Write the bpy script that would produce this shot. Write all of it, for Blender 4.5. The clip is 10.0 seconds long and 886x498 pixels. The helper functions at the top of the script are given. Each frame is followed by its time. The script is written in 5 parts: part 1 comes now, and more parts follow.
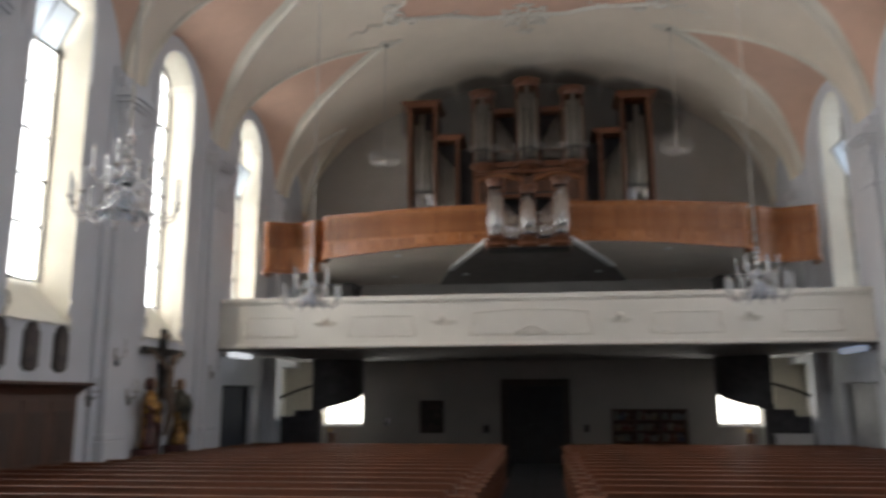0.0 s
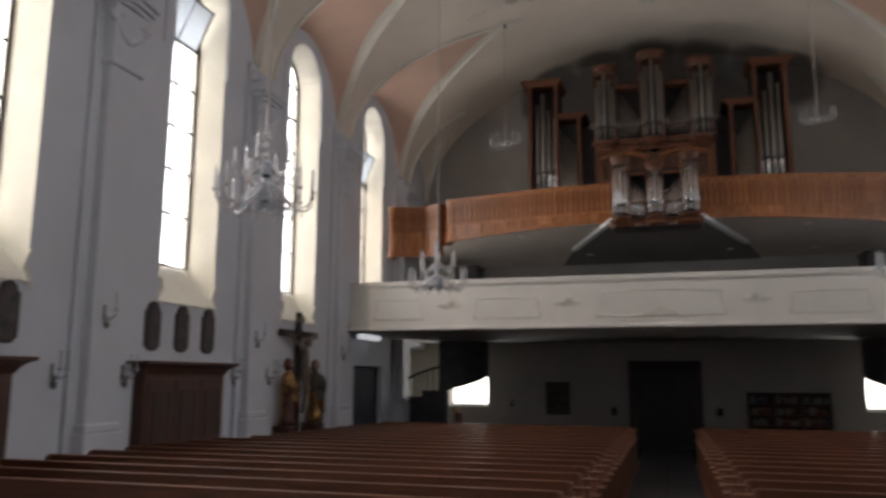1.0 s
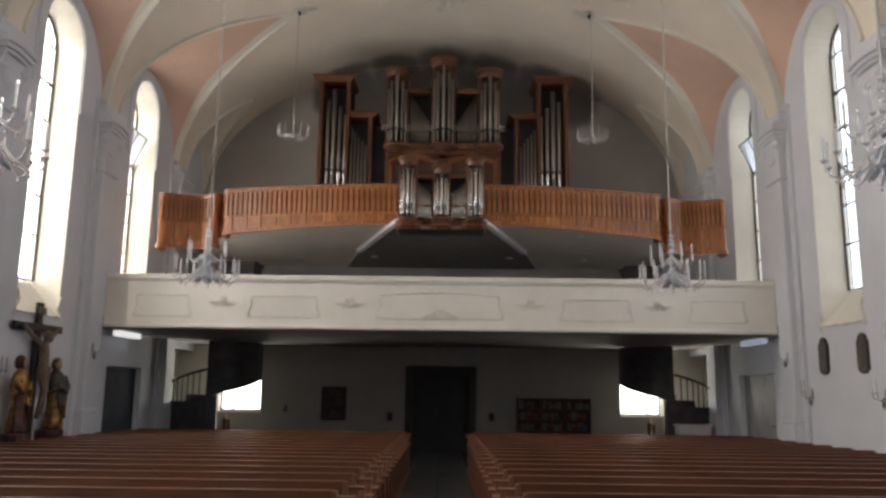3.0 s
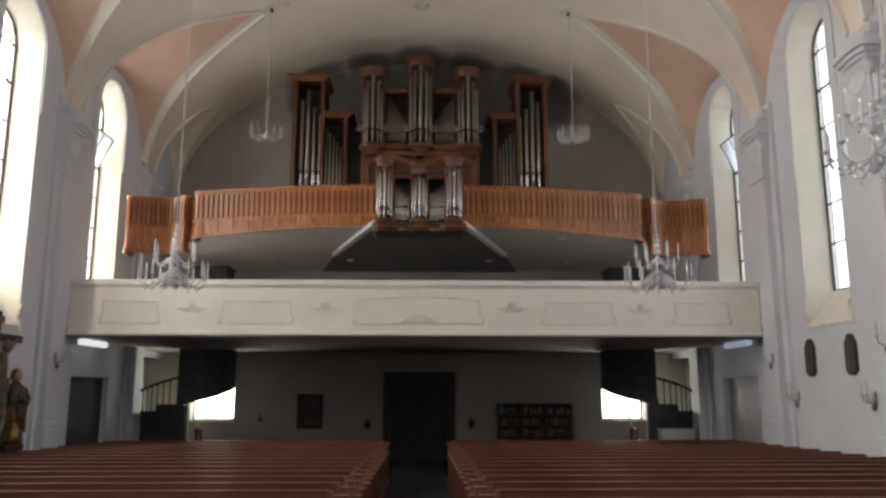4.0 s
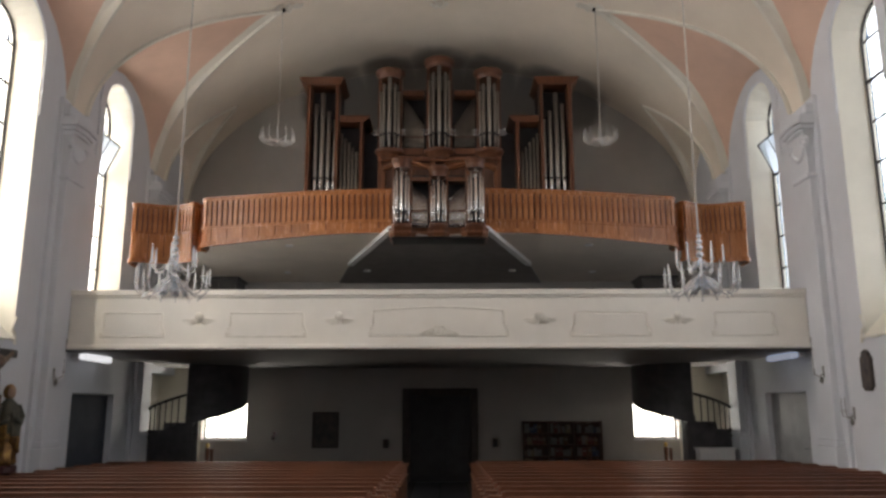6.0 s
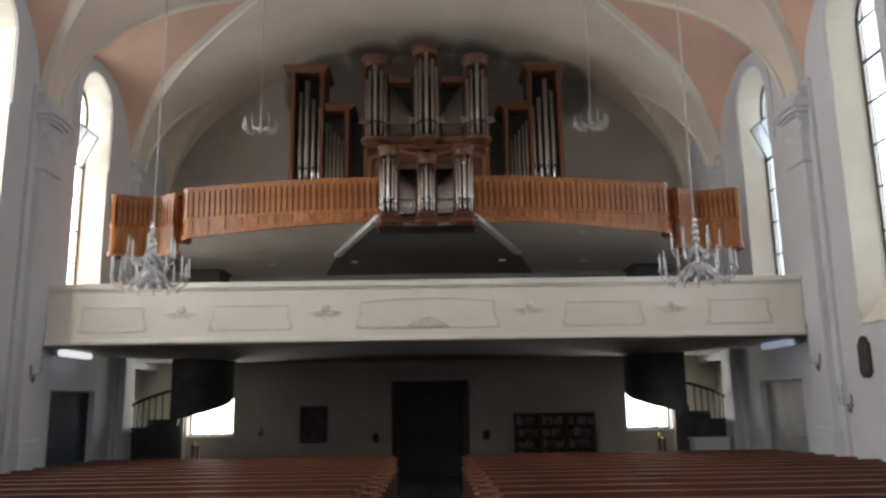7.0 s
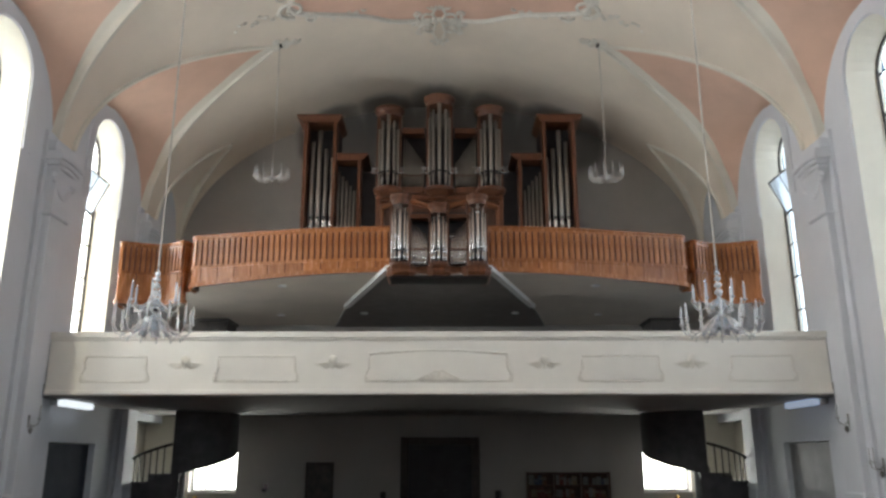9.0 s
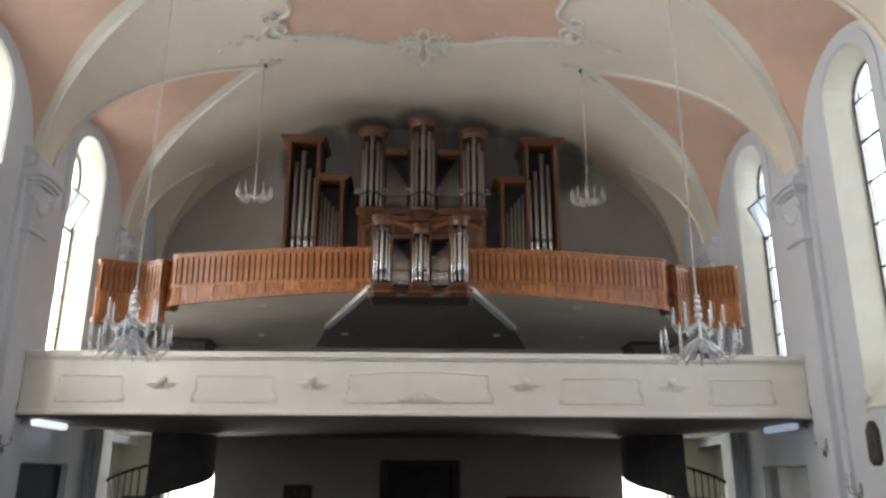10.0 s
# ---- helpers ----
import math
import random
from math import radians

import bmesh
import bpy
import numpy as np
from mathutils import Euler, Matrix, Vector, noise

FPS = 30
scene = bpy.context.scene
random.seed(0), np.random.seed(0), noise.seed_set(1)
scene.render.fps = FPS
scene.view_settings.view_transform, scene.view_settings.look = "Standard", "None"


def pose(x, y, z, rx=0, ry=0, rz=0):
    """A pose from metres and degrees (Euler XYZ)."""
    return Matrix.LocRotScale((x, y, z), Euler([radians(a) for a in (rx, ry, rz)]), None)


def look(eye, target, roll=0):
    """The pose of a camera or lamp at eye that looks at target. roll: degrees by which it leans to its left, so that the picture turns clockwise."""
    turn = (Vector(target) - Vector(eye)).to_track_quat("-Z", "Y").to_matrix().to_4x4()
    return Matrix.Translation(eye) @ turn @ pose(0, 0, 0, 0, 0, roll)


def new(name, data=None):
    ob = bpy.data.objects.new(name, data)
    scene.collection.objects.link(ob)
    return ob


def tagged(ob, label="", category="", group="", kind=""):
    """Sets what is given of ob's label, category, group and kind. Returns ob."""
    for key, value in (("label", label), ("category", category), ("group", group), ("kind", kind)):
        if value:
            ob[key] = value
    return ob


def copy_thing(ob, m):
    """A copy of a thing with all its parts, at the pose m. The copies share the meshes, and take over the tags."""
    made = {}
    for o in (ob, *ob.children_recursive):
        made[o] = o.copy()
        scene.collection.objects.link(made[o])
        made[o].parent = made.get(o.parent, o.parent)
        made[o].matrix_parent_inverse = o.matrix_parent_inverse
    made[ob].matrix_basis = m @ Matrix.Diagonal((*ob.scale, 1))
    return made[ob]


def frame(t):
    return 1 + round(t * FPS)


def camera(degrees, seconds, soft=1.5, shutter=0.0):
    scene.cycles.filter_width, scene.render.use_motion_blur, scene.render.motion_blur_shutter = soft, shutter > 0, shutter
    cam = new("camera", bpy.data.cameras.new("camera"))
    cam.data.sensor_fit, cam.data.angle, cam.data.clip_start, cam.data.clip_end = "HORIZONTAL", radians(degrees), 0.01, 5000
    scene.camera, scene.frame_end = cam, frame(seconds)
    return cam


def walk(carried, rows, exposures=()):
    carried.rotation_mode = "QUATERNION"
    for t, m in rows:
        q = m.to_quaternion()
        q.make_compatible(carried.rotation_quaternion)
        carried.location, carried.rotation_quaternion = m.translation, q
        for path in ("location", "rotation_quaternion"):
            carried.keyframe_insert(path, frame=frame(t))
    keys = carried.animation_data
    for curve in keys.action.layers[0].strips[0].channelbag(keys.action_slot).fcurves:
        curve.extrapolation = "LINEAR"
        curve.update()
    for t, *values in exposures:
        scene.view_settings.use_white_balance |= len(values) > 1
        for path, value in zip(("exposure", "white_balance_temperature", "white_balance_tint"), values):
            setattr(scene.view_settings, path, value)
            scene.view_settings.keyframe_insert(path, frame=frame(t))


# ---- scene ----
cam = camera(59.7, 10.0, soft=2.8, shutter=0.5)
PATH = [
    (0, (0.174, 1.106, 1.801), (-0.069, 3.055, 2.177), -0.2),
    (0.2, (0.197, 1.144, 1.838), (-0.195, 3.072, 2.196), 0.0),
    (0.5, (0.096, 1.154, 1.810), (-0.438, 3.052, 2.144), -0.0),
    (0.7, (0.077, 1.123, 1.783), (-0.521, 3.005, 2.104), 0.0),
    (1, (0.097, 1.074, 1.818), (-0.450, 2.970, 2.146), 0.2),
    (1.2, (0.076, 1.161, 1.853), (-0.326, 3.092, 2.185), -0.0),
    (1.5, (0.052, 1.113, 1.803), (-0.193, 3.068, 2.151), -0.8),
    (1.8, (0.031, 1.204, 1.784), (-0.070, 3.177, 2.096), -0.9),
    (2, (0.017, 1.284, 1.767), (-0.052, 3.257, 2.089), -0.7),
    (2.5, (0.068, 1.432, 1.732), (0.045, 3.394, 2.118), 0.2),
    (2.7, (0.095, 1.547, 1.739), (0.079, 3.514, 2.103), 0.8),
    (3.8, (0.063, 2.091, 1.763), (0.099, 4.061, 2.104), -0.3),
    (4, (0.064, 2.153, 1.781), (0.117, 4.119, 2.143), -0.0),
    (4.5, (0.065, 2.362, 1.743), (0.075, 4.328, 2.112), 0.2),
    (5, (0.061, 2.553, 1.778), (0.084, 4.510, 2.189), -0.5),
    (5.2, (0.068, 2.671, 1.760), (0.092, 4.632, 2.150), -0.7),
    (6.3, (0.072, 3.148, 1.769), (0.068, 5.106, 2.178), -0.0),
    (6.5, (0.062, 3.163, 1.769), (0.067, 5.125, 2.155), -0.2),
    (7, (0.082, 3.431, 1.773), (0.111, 5.393, 2.160), -0.9),
    (7.5, (0.117, 3.632, 1.778), (0.089, 5.585, 2.206), -0.0),
    (8, (0.085, 3.756, 1.824), (0.140, 5.685, 2.350), -0.6),
    (8.5, (0.030, 3.775, 1.816), (0.067, 5.701, 2.353), -1.0),
    (9, (0.059, 3.750, 1.787), (0.061, 5.680, 2.310), -0.1),
    (9.5, (0.015, 3.771, 1.761), (0.038, 5.691, 2.321), 0.4),
    (10, (0.076, 3.760, 1.767), (0.122, 5.674, 2.346), 0.2),
]
K = 1.25   # metres to a unit of the plan
walk(cam, [(t, look(Vector(eye) * K, Vector(target) * K, roll)) for t, eye, target, roll in PATH], [(0, -0.68, 6150, 9), (0.4, -0.86, 6150, 12), (1, -1.13, 6250, 13), (1.5, -1.32, 6200, 12), (2, -0.52, 6300, 11), (2.5, -0.53, 6450, 11), (4, -0.52, 6450, 11), (5, -0.52, 6450, 11), (6.5, -0.48, 6450, 11), (7, -0.5, 6250, 9), (8, -0.40, 6050, 6), (9, -0.22, 6000, 5), (10, -0.20, 6050, 6)])

# ---- world and lights ----
world = bpy.data.worlds.new("sky")
scene.world = world
world.use_nodes = True
wn = world.node_tree
sky = wn.nodes.new("ShaderNodeTexSky")
sky.sky_type = 'NISHITA'
sky.sun_disc = False
TO_SUN = Vector((-0.41, -0.88, 0.40)).normalized()
sky.sun_elevation = math.asin(TO_SUN.z)
sky.sun_rotation = math.atan2(TO_SUN.x, TO_SUN.y)
wn.links.new(sky.outputs[0], wn.nodes["Background"].inputs[0])
wn.nodes["Background"].inputs[1].default_value = 0.09
sun = new("sun", bpy.data.lights.new("sun", 'SUN'))
sun.data.energy = 2.4
sun.data.angle = radians(8)
sun.data.color = (1.0, 0.86, 0.62)
sun.matrix_world = look(TO_SUN * 40, (0, 0, 0))

# plan: the nave runs along y, its axis at x = 0; plan numbers are in units of K metres
WALL = 6.70            # inner face of the side walls
FACE = 6.50            # front of the pilasters
BACK = 22.80           # wall behind the organ
FRONT = -9.0           # wall behind the walk's start
GAL_Y = 16.65          # front of the lower gallery
PILS = [20.42, 16.27, 12.67, 9.00, 5.35, 1.70, -1.95, -5.60]
WINS = [18.38, 14.58, 10.98, 7.28, 3.53, -0.12, -3.77]
SPRING, RISE = 6.95, 3.95
SILL, ARCH = 2.87, 7.76
WR = 0.69              # half width of an opening at the wall's face


def at_plan(x, y, z):
    return Matrix.Translation((x * K, y * K, z * K))


def sky_lamp(name, x, y, z, w, h, power, side, colour):
    lamp = new(name, bpy.data.lights.new(name, 'AREA'))
    lamp.data.shape = 'RECTANGLE'
    lamp.data.size, lamp.data.size_y = w * K, h * K
    lamp.data.energy = power * K * K
    lamp.data.color = colour
    lamp.matrix_world = at_plan(x, y, z) @ Euler((radians(90), 0, radians(-90 if side < 0 else 90))).to_matrix().to_4x4()
    return lamp


WINDOW_POWER = 290.0
for side in (-1, 1):
    for i, y in enumerate(WINS):
        sky_lamp("daylight", side * 7.30, y, 6.0, 1.3, 5.6, WINDOW_POWER * (0.98 if side < 0 else 0.32), side, (1.0, 0.96, 0.90) if side < 0 else (0.90, 0.945, 1.0))
    sky_lamp("daylight", side * 5.40, BACK + 0.42, 1.50, 1.2, 1.1, 160.0, 0, (1.0, 0.93, 0.80)).matrix_world = \
        at_plan(side * 5.40, BACK + 0.42, 1.50) @ Euler((radians(-90), 0, 0)).to_matrix().to_4x4()

# ---- materials ----


def material(name, colour, rough=0.6, metal=0.0, var=0.12, scale=3.0, bump=0.15, bscale=40.0, spec=0.5, second=None, stretch=None, island=0.0):
    m = bpy.data.materials.new(name)
    m.use_nodes = True
    nt = m.node_tree
    b = nt.nodes["Principled BSDF"]
    tc = nt.nodes.new("ShaderNodeTexCoord")
    src = tc.outputs["Object"]
    if stretch:
        mp = nt.nodes.new("ShaderNodeMapping")
        mp.inputs["Scale"].default_value = stretch
        nt.links.new(src, mp.inputs["Vector"])
        src = mp.outputs[0]
    n1 = nt.nodes.new("ShaderNodeTexNoise")
    n1.inputs["Scale"].default_value = scale
    n1.inputs["Detail"].default_value = 6.0
    n1.inputs["Roughness"].default_value = 0.6
    nt.links.new(src, n1.inputs["Vector"])
    ramp = nt.nodes.new("ShaderNodeValToRGB")
    c2 = second or tuple(max(0.0, c * (1 - 2 * var)) for c in colour)
    c1 = tuple(min(1.0, c * (1 + var * 0.6)) for c in colour)
    ramp.color_ramp.elements[0].position, ramp.color_ramp.elements[1].position = 0.32, 0.68
    ramp.color_ramp.elements[0].color = (*c2, 1)
    ramp.color_ramp.elements[1].color = (*c1, 1)
    nt.links.new(n1.outputs["Fac"], ramp.inputs["Fac"])
    out = ramp.outputs["Color"]
    if island:
        inf = nt.nodes.new("ShaderNodeObjectInfo")
        hsv = nt.nodes.new("ShaderNodeHueSaturation")
        mr = nt.nodes.new("ShaderNodeMapRange")
        mr.inputs["To Min"].default_value, mr.inputs["To Max"].default_value = 1 - island, 1 + island
        nt.links.new(inf.outputs["Random"], mr.inputs["Value"])
        nt.links.new(mr.outputs[0], hsv.inputs["Value"])
        nt.links.new(out, hsv.inputs["Color"])
        out = hsv.outputs["Color"]
    nt.links.new(out, b.inputs["Base Color"])
    b.inputs["Metallic"].default_value = metal
    n2 = nt.nodes.new("ShaderNodeTexNoise")
    n2.inputs["Scale"].default_value = bscale
    n2.inputs["Detail"].default_value = 4.0
    nt.links.new(src, n2.inputs["Vector"])
    rr = nt.nodes.new("ShaderNodeMapRange")
    rr.inputs["To Min"].default_value, rr.inputs["To Max"].default_value = max(0.03, rough - 0.08), min(1.0, rough + 0.10)
    nt.links.new(n1.outputs["Fac"], rr.inputs["Value"])
    nt.links.new(rr.outputs[0], b.inputs["Roughness"])
    b.inputs["Specular IOR Level"].default_value = spec
    if bump:
        bp = nt.nodes.new("ShaderNodeBump")
        bp.inputs["Strength"].default_value = bump
        bp.inputs["Distance"].default_value = 0.01
        nt.links.new(n2.outputs["Fac"], bp.inputs["Height"])
        nt.links.new(bp.outputs[0], b.inputs["Normal"])
    return m


def glow(name, colour, strength):
    m = bpy.data.materials.new(name)
    m.use_nodes = True
    b = m.node_tree.nodes["Principled BSDF"]
    b.inputs["Base Color"].default_value = (*colour, 1)
    b.inputs["Emission Color"].default_value = (*colour, 1)
    b.inputs["Emission Strength"].default_value = strength
    return m


def clear_glass(name, rough, tint=(1, 1, 1)):
    m = bpy.data.materials.new(name)
    m.use_nodes = True
    b = m.node_tree.nodes["Principled BSDF"]
    b.inputs["Base Color"].default_value = (*tint, 1)
    b.inputs["Transmission Weight"].default_value = 1.0
    b.inputs["Roughness"].default_value = rough
    b.inputs["IOR"].default_value = 1.46
    return m


M_WALL = material("wall_plaster", (0.645, 0.662, 0.705), 0.85, var=0.035, scale=0.7, bump=0.2, bscale=25)
M_REVEAL = material("cream_plaster", (0.74, 0.71, 0.62), 0.85, var=0.05, scale=0.9, bump=0.2, bscale=22)
M_VAULT = material("vault_plaster", (0.785, 0.705, 0.60), 0.88, var=0.05, scale=0.5, bump=0.2, bscale=18)


def darken_patches(m, spots, depth):
    """Darkens a plaster in ragged patches round the given spots."""
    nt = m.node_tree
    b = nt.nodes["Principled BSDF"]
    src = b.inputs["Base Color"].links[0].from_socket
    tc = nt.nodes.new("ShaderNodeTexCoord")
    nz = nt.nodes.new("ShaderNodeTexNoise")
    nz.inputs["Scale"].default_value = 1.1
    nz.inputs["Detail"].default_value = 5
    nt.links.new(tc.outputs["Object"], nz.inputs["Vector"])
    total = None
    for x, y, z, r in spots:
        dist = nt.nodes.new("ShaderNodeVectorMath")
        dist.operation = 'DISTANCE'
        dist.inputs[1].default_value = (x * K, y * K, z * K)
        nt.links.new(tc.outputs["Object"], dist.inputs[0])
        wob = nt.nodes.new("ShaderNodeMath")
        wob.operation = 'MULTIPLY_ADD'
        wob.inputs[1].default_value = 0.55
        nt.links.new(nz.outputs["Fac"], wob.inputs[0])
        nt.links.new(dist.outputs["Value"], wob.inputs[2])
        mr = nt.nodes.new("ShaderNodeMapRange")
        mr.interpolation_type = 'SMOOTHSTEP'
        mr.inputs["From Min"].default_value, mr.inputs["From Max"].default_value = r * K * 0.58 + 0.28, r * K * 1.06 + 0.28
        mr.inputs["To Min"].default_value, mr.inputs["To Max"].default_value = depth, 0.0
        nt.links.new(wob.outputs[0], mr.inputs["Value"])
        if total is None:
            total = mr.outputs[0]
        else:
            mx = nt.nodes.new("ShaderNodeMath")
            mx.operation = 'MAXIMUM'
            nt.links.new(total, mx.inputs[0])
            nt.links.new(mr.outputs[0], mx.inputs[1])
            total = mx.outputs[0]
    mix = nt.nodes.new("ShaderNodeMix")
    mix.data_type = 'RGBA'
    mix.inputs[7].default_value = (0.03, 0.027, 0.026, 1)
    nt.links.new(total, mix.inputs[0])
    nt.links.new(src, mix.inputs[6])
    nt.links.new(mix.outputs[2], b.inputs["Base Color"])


# centres and radii of the dark patches above and behind the organ
DARK_SPOTS = [(0.0, 22.5, 10.50, 1.15), (1.3, 22.7, 10.30, 1.15), (-1.3, 22.7, 10.30, 1.15), (2.7, 22.7, 10.10, 1.05), (-2.6, 22.7, 10.10, 1.0),
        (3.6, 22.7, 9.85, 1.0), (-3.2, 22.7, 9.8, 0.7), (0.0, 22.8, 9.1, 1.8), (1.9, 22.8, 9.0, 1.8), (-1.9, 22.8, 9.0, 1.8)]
darken_patches(M_VAULT, DARK_SPOTS, 0.70)
M_PINK = material("pink_plaster", (0.70, 0.48, 0.37), 0.88, var=0.06, scale=0.8, bump=0.2, bscale=18)
M_RIB = material("rib_plaster", (0.75, 0.715, 0.63), 0.85, var=0.04, scale=1.0, bump=0.15)
M_STUCCO = material("stucco", (0.74, 0.71, 0.64), 0.8, var=0.06, scale=6, bump=0.3, bscale=60)
M_PARAPET = material("parapet_paint", (0.82, 0.795, 0.735), 0.6, var=0.03, scale=1.2, bump=0.1)
# Darker than M_SOFFIT: the shade under the lower gallery is in this colour.
M_LOWSOFFIT = material("low_soffit_shaded", (0.31, 0.30, 0.295), 0.85, var=0.06, scale=0.9)
M_SOFFIT = material("soffit_plaster", (0.72, 0.65, 0.57), 0.85, var=0.05, scale=0.9)
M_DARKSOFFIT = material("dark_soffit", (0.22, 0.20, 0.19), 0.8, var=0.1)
# Greyer than the side walls: the end wall's shade is in this colour.
M_BACKWALL = material("back_wall_plaster_shaded", (0.44, 0.42, 0.395), 0.85, var=0.06, scale=0.6, bump=0.2)
darken_patches(M_BACKWALL, DARK_SPOTS, 0.70)
M_FLOOR = material("floor_stone", (0.055, 0.057, 0.065), 0.5, var=0.2, scale=3, bump=0.1, island=0.18)
M_JOINT = material("joint_mortar", (0.05, 0.05, 0.05), 0.9)
M_PEW = material("pew_wood", (0.128, 0.040, 0.017), 0.42, var=0.22, scale=2.2, bump=0.12, bscale=30, stretch=(0.6, 9, 9), island=0.12)
# Lighter than the pew wood: the glint along the edges is painted in.
M_PEWTOP = material("pew_edge_glint", (0.18, 0.066, 0.029), 0.36, var=0.2, scale=2.2, bump=0.1, bscale=30, stretch=(0.6, 9, 9), island=0.1)
M_RAIL = material("rail_wood", (0.45, 0.178, 0.066), 0.25, var=0.18, scale=3, bump=0.1, stretch=(7, 7, 0.7), island=0.13)
M_RAILD = material("rail_wood_groove", (0.12, 0.040, 0.014), 0.5, var=0.2, scale=3, stretch=(7, 7, 0.7))
M_ORGAN = material("organ_case_wood", (0.130, 0.048, 0.021), 0.38, var=0.2, scale=3, bump=0.1, stretch=(6, 6, 0.8), island=0.08)
M_ORGANL = material("organ_moulding_wood", (0.190, 0.075, 0.030), 0.34, var=0.2, scale=3, bump=0.1, stretch=(6, 6, 0.8), island=0.08)
M_ORGANF = material("organ_panel_wood", (0.085, 0.036, 0.020), 0.4, var=0.25, scale=3, stretch=(6, 6, 0.8))
# Near-black in place of the shade behind the pipes and in their mouths.
M_ORGAND = material("organ_interior_shade", (0.024, 0.026, 0.034), 0.7, var=0.2)
M_PIPEBRIGHT = material("polished_pipe_metal", (0.80, 0.80, 0.80), 0.24, metal=0.9, var=0.03, scale=2, bump=0.0, island=0.05)
M_PIPE = material("pipe_metal", (0.36, 0.345, 0.315), 0.42, metal=0.85, var=0.03, scale=2, bump=0.0, island=0.06)
M_GOLD = material("gilding", (0.62, 0.42, 0.12), 0.32, metal=0.85, var=0.25, scale=14, bump=0.3, bscale=50)
M_CONF = material("confessional_wood", (0.096, 0.039, 0.023), 0.45, var=0.3, scale=3, stretch=(6, 6, 0.8))
M_CONFD = material("confessional_panel", (0.060, 0.028, 0.019), 0.45, var=0.3, scale=3, stretch=(6, 6, 0.8))
M_BLACK = material("dark_wood", (0.020, 0.016, 0.015), 0.45, var=0.3)
M_IRON = material("window_iron", (0.045, 0.040, 0.038), 0.6, var=0.2)
M_DOOR = material("door_paint", (0.028, 0.028, 0.034), 0.5, var=0.2)
M_STAIR = material("stair_paint", (0.072, 0.070, 0.077), 0.45, var=0.2)
M_PANE = clear_glass("window_pane", 0.08)
M_CRYSTAL = clear_glass("crystal", 0.05, (1.0, 1.0, 1.0))
M_CRYSTAL.node_tree.nodes["Principled BSDF"].inputs["Transmission Weight"].default_value = 0.5
M_CRYSTAL.node_tree.nodes["Principled BSDF"].inputs["Metallic"].default_value = 0.3
M_CRYSTAL.node_tree.nodes["Principled BSDF"].inputs["Coat Weight"].default_value = 1.0
M_SILVER = material("silvered_metal", (0.70, 0.72, 0.75), 0.18, metal=0.9, var=0.1, scale=12, bump=0)
M_SCONCE = material("tarnished_silver", (0.30, 0.29, 0.28), 0.3, metal=0.8, var=0.3, scale=14)
M_BULB = clear_glass("bulb_glass", 0.05)
M_VENT = clear_glass("obscured_pane", 0.5, (0.64, 0.70, 0.76))
M_VENT.node_tree.nodes["Principled BSDF"].inputs["Transmission Weight"].default_value = 0.55
M_CORD = material("cord", (0.55, 0.52, 0.47), 0.6)
M_LAMP = glow("lamp_white", (0.96, 0.96, 0.97), 1.1)
M_LAMPB = glow("lamp_bluish", (0.72, 0.80, 1.0), 0.40)
M_WHITE = material("white_metal", (0.75, 0.75, 0.75), 0.4, var=0.03)
M_ROBE_A = material("gilded_robe", (0.42, 0.25, 0.07), 0.28, metal=0.75, var=0.5, scale=9, bump=0.4, bscale=22, second=(0.10, 0.03, 0.02))
M_ROBE_B = material("dark_robe", (0.085, 0.075, 0.05), 0.45, metal=0.3, var=0.5, scale=8, bump=0.4, bscale=22, second=(0.035, 0.045, 0.04))
M_ROBE_C = material("dark_red_gown", (0.10, 0.028, 0.020), 0.4, var=0.4, scale=8, bump=0.3, bscale=22)
M_ROBE_D = material("gilded_gown", (0.30, 0.17, 0.05), 0.3, metal=0.65, var=0.5, scale=9, bump=0.3, bscale=22, second=(0.07, 0.03, 0.02))
M_FACE = material("painted_face", (0.36, 0.24, 0.17), 0.45, var=0.1, scale=10)
M_CORPUS = material("carved_figure", (0.17, 0.12, 0.085), 0.5, var=0.3, scale=10)
M_PICT = material("dark_painting", (0.075, 0.060, 0.050), 0.5, var=0.5, scale=5, second=(0.015, 0.015, 0.018))
M_PICTB = material("old_painting", (0.095, 0.075, 0.065), 0.6, var=0.5, scale=6, second=(0.035, 0.032, 0.04))
M_FRAME = material("dark_frame", (0.055, 0.040, 0.035), 0.5, var=0.3, scale=8)

# ---- mesh helpers ----


def mesh_object(name, bm, mat, parent=None, label="", smooth=False):
    me = bpy.data.meshes.new(name)
    bmesh.ops.scale(bm, vec=(K, K, K), verts=bm.verts[:])
    bm.normal_update()
    bm.to_mesh(me)
    bm.free()
    for mm in (mat if isinstance(mat, (list, tuple)) else [mat]):
        me.materials.append(mm)
    if smooth:
        for p in me.polygons:
            p.use_smooth = True
    ob = new(name, me)
    if parent:
        ob.parent = parent
    if label:
        ob["label"] = label
    return ob


def part(name, bm, mat, parent, label="", smooth=False):
    return mesh_object(name, bm, mat, parent, label, smooth)


def thing(name, label, category, group="", kind="", m=None):
    e = new(name)
    e.empty_display_size = 0.1
    if m is not None:
        e.matrix_world = m
    return tagged(e, label, category, group, kind)


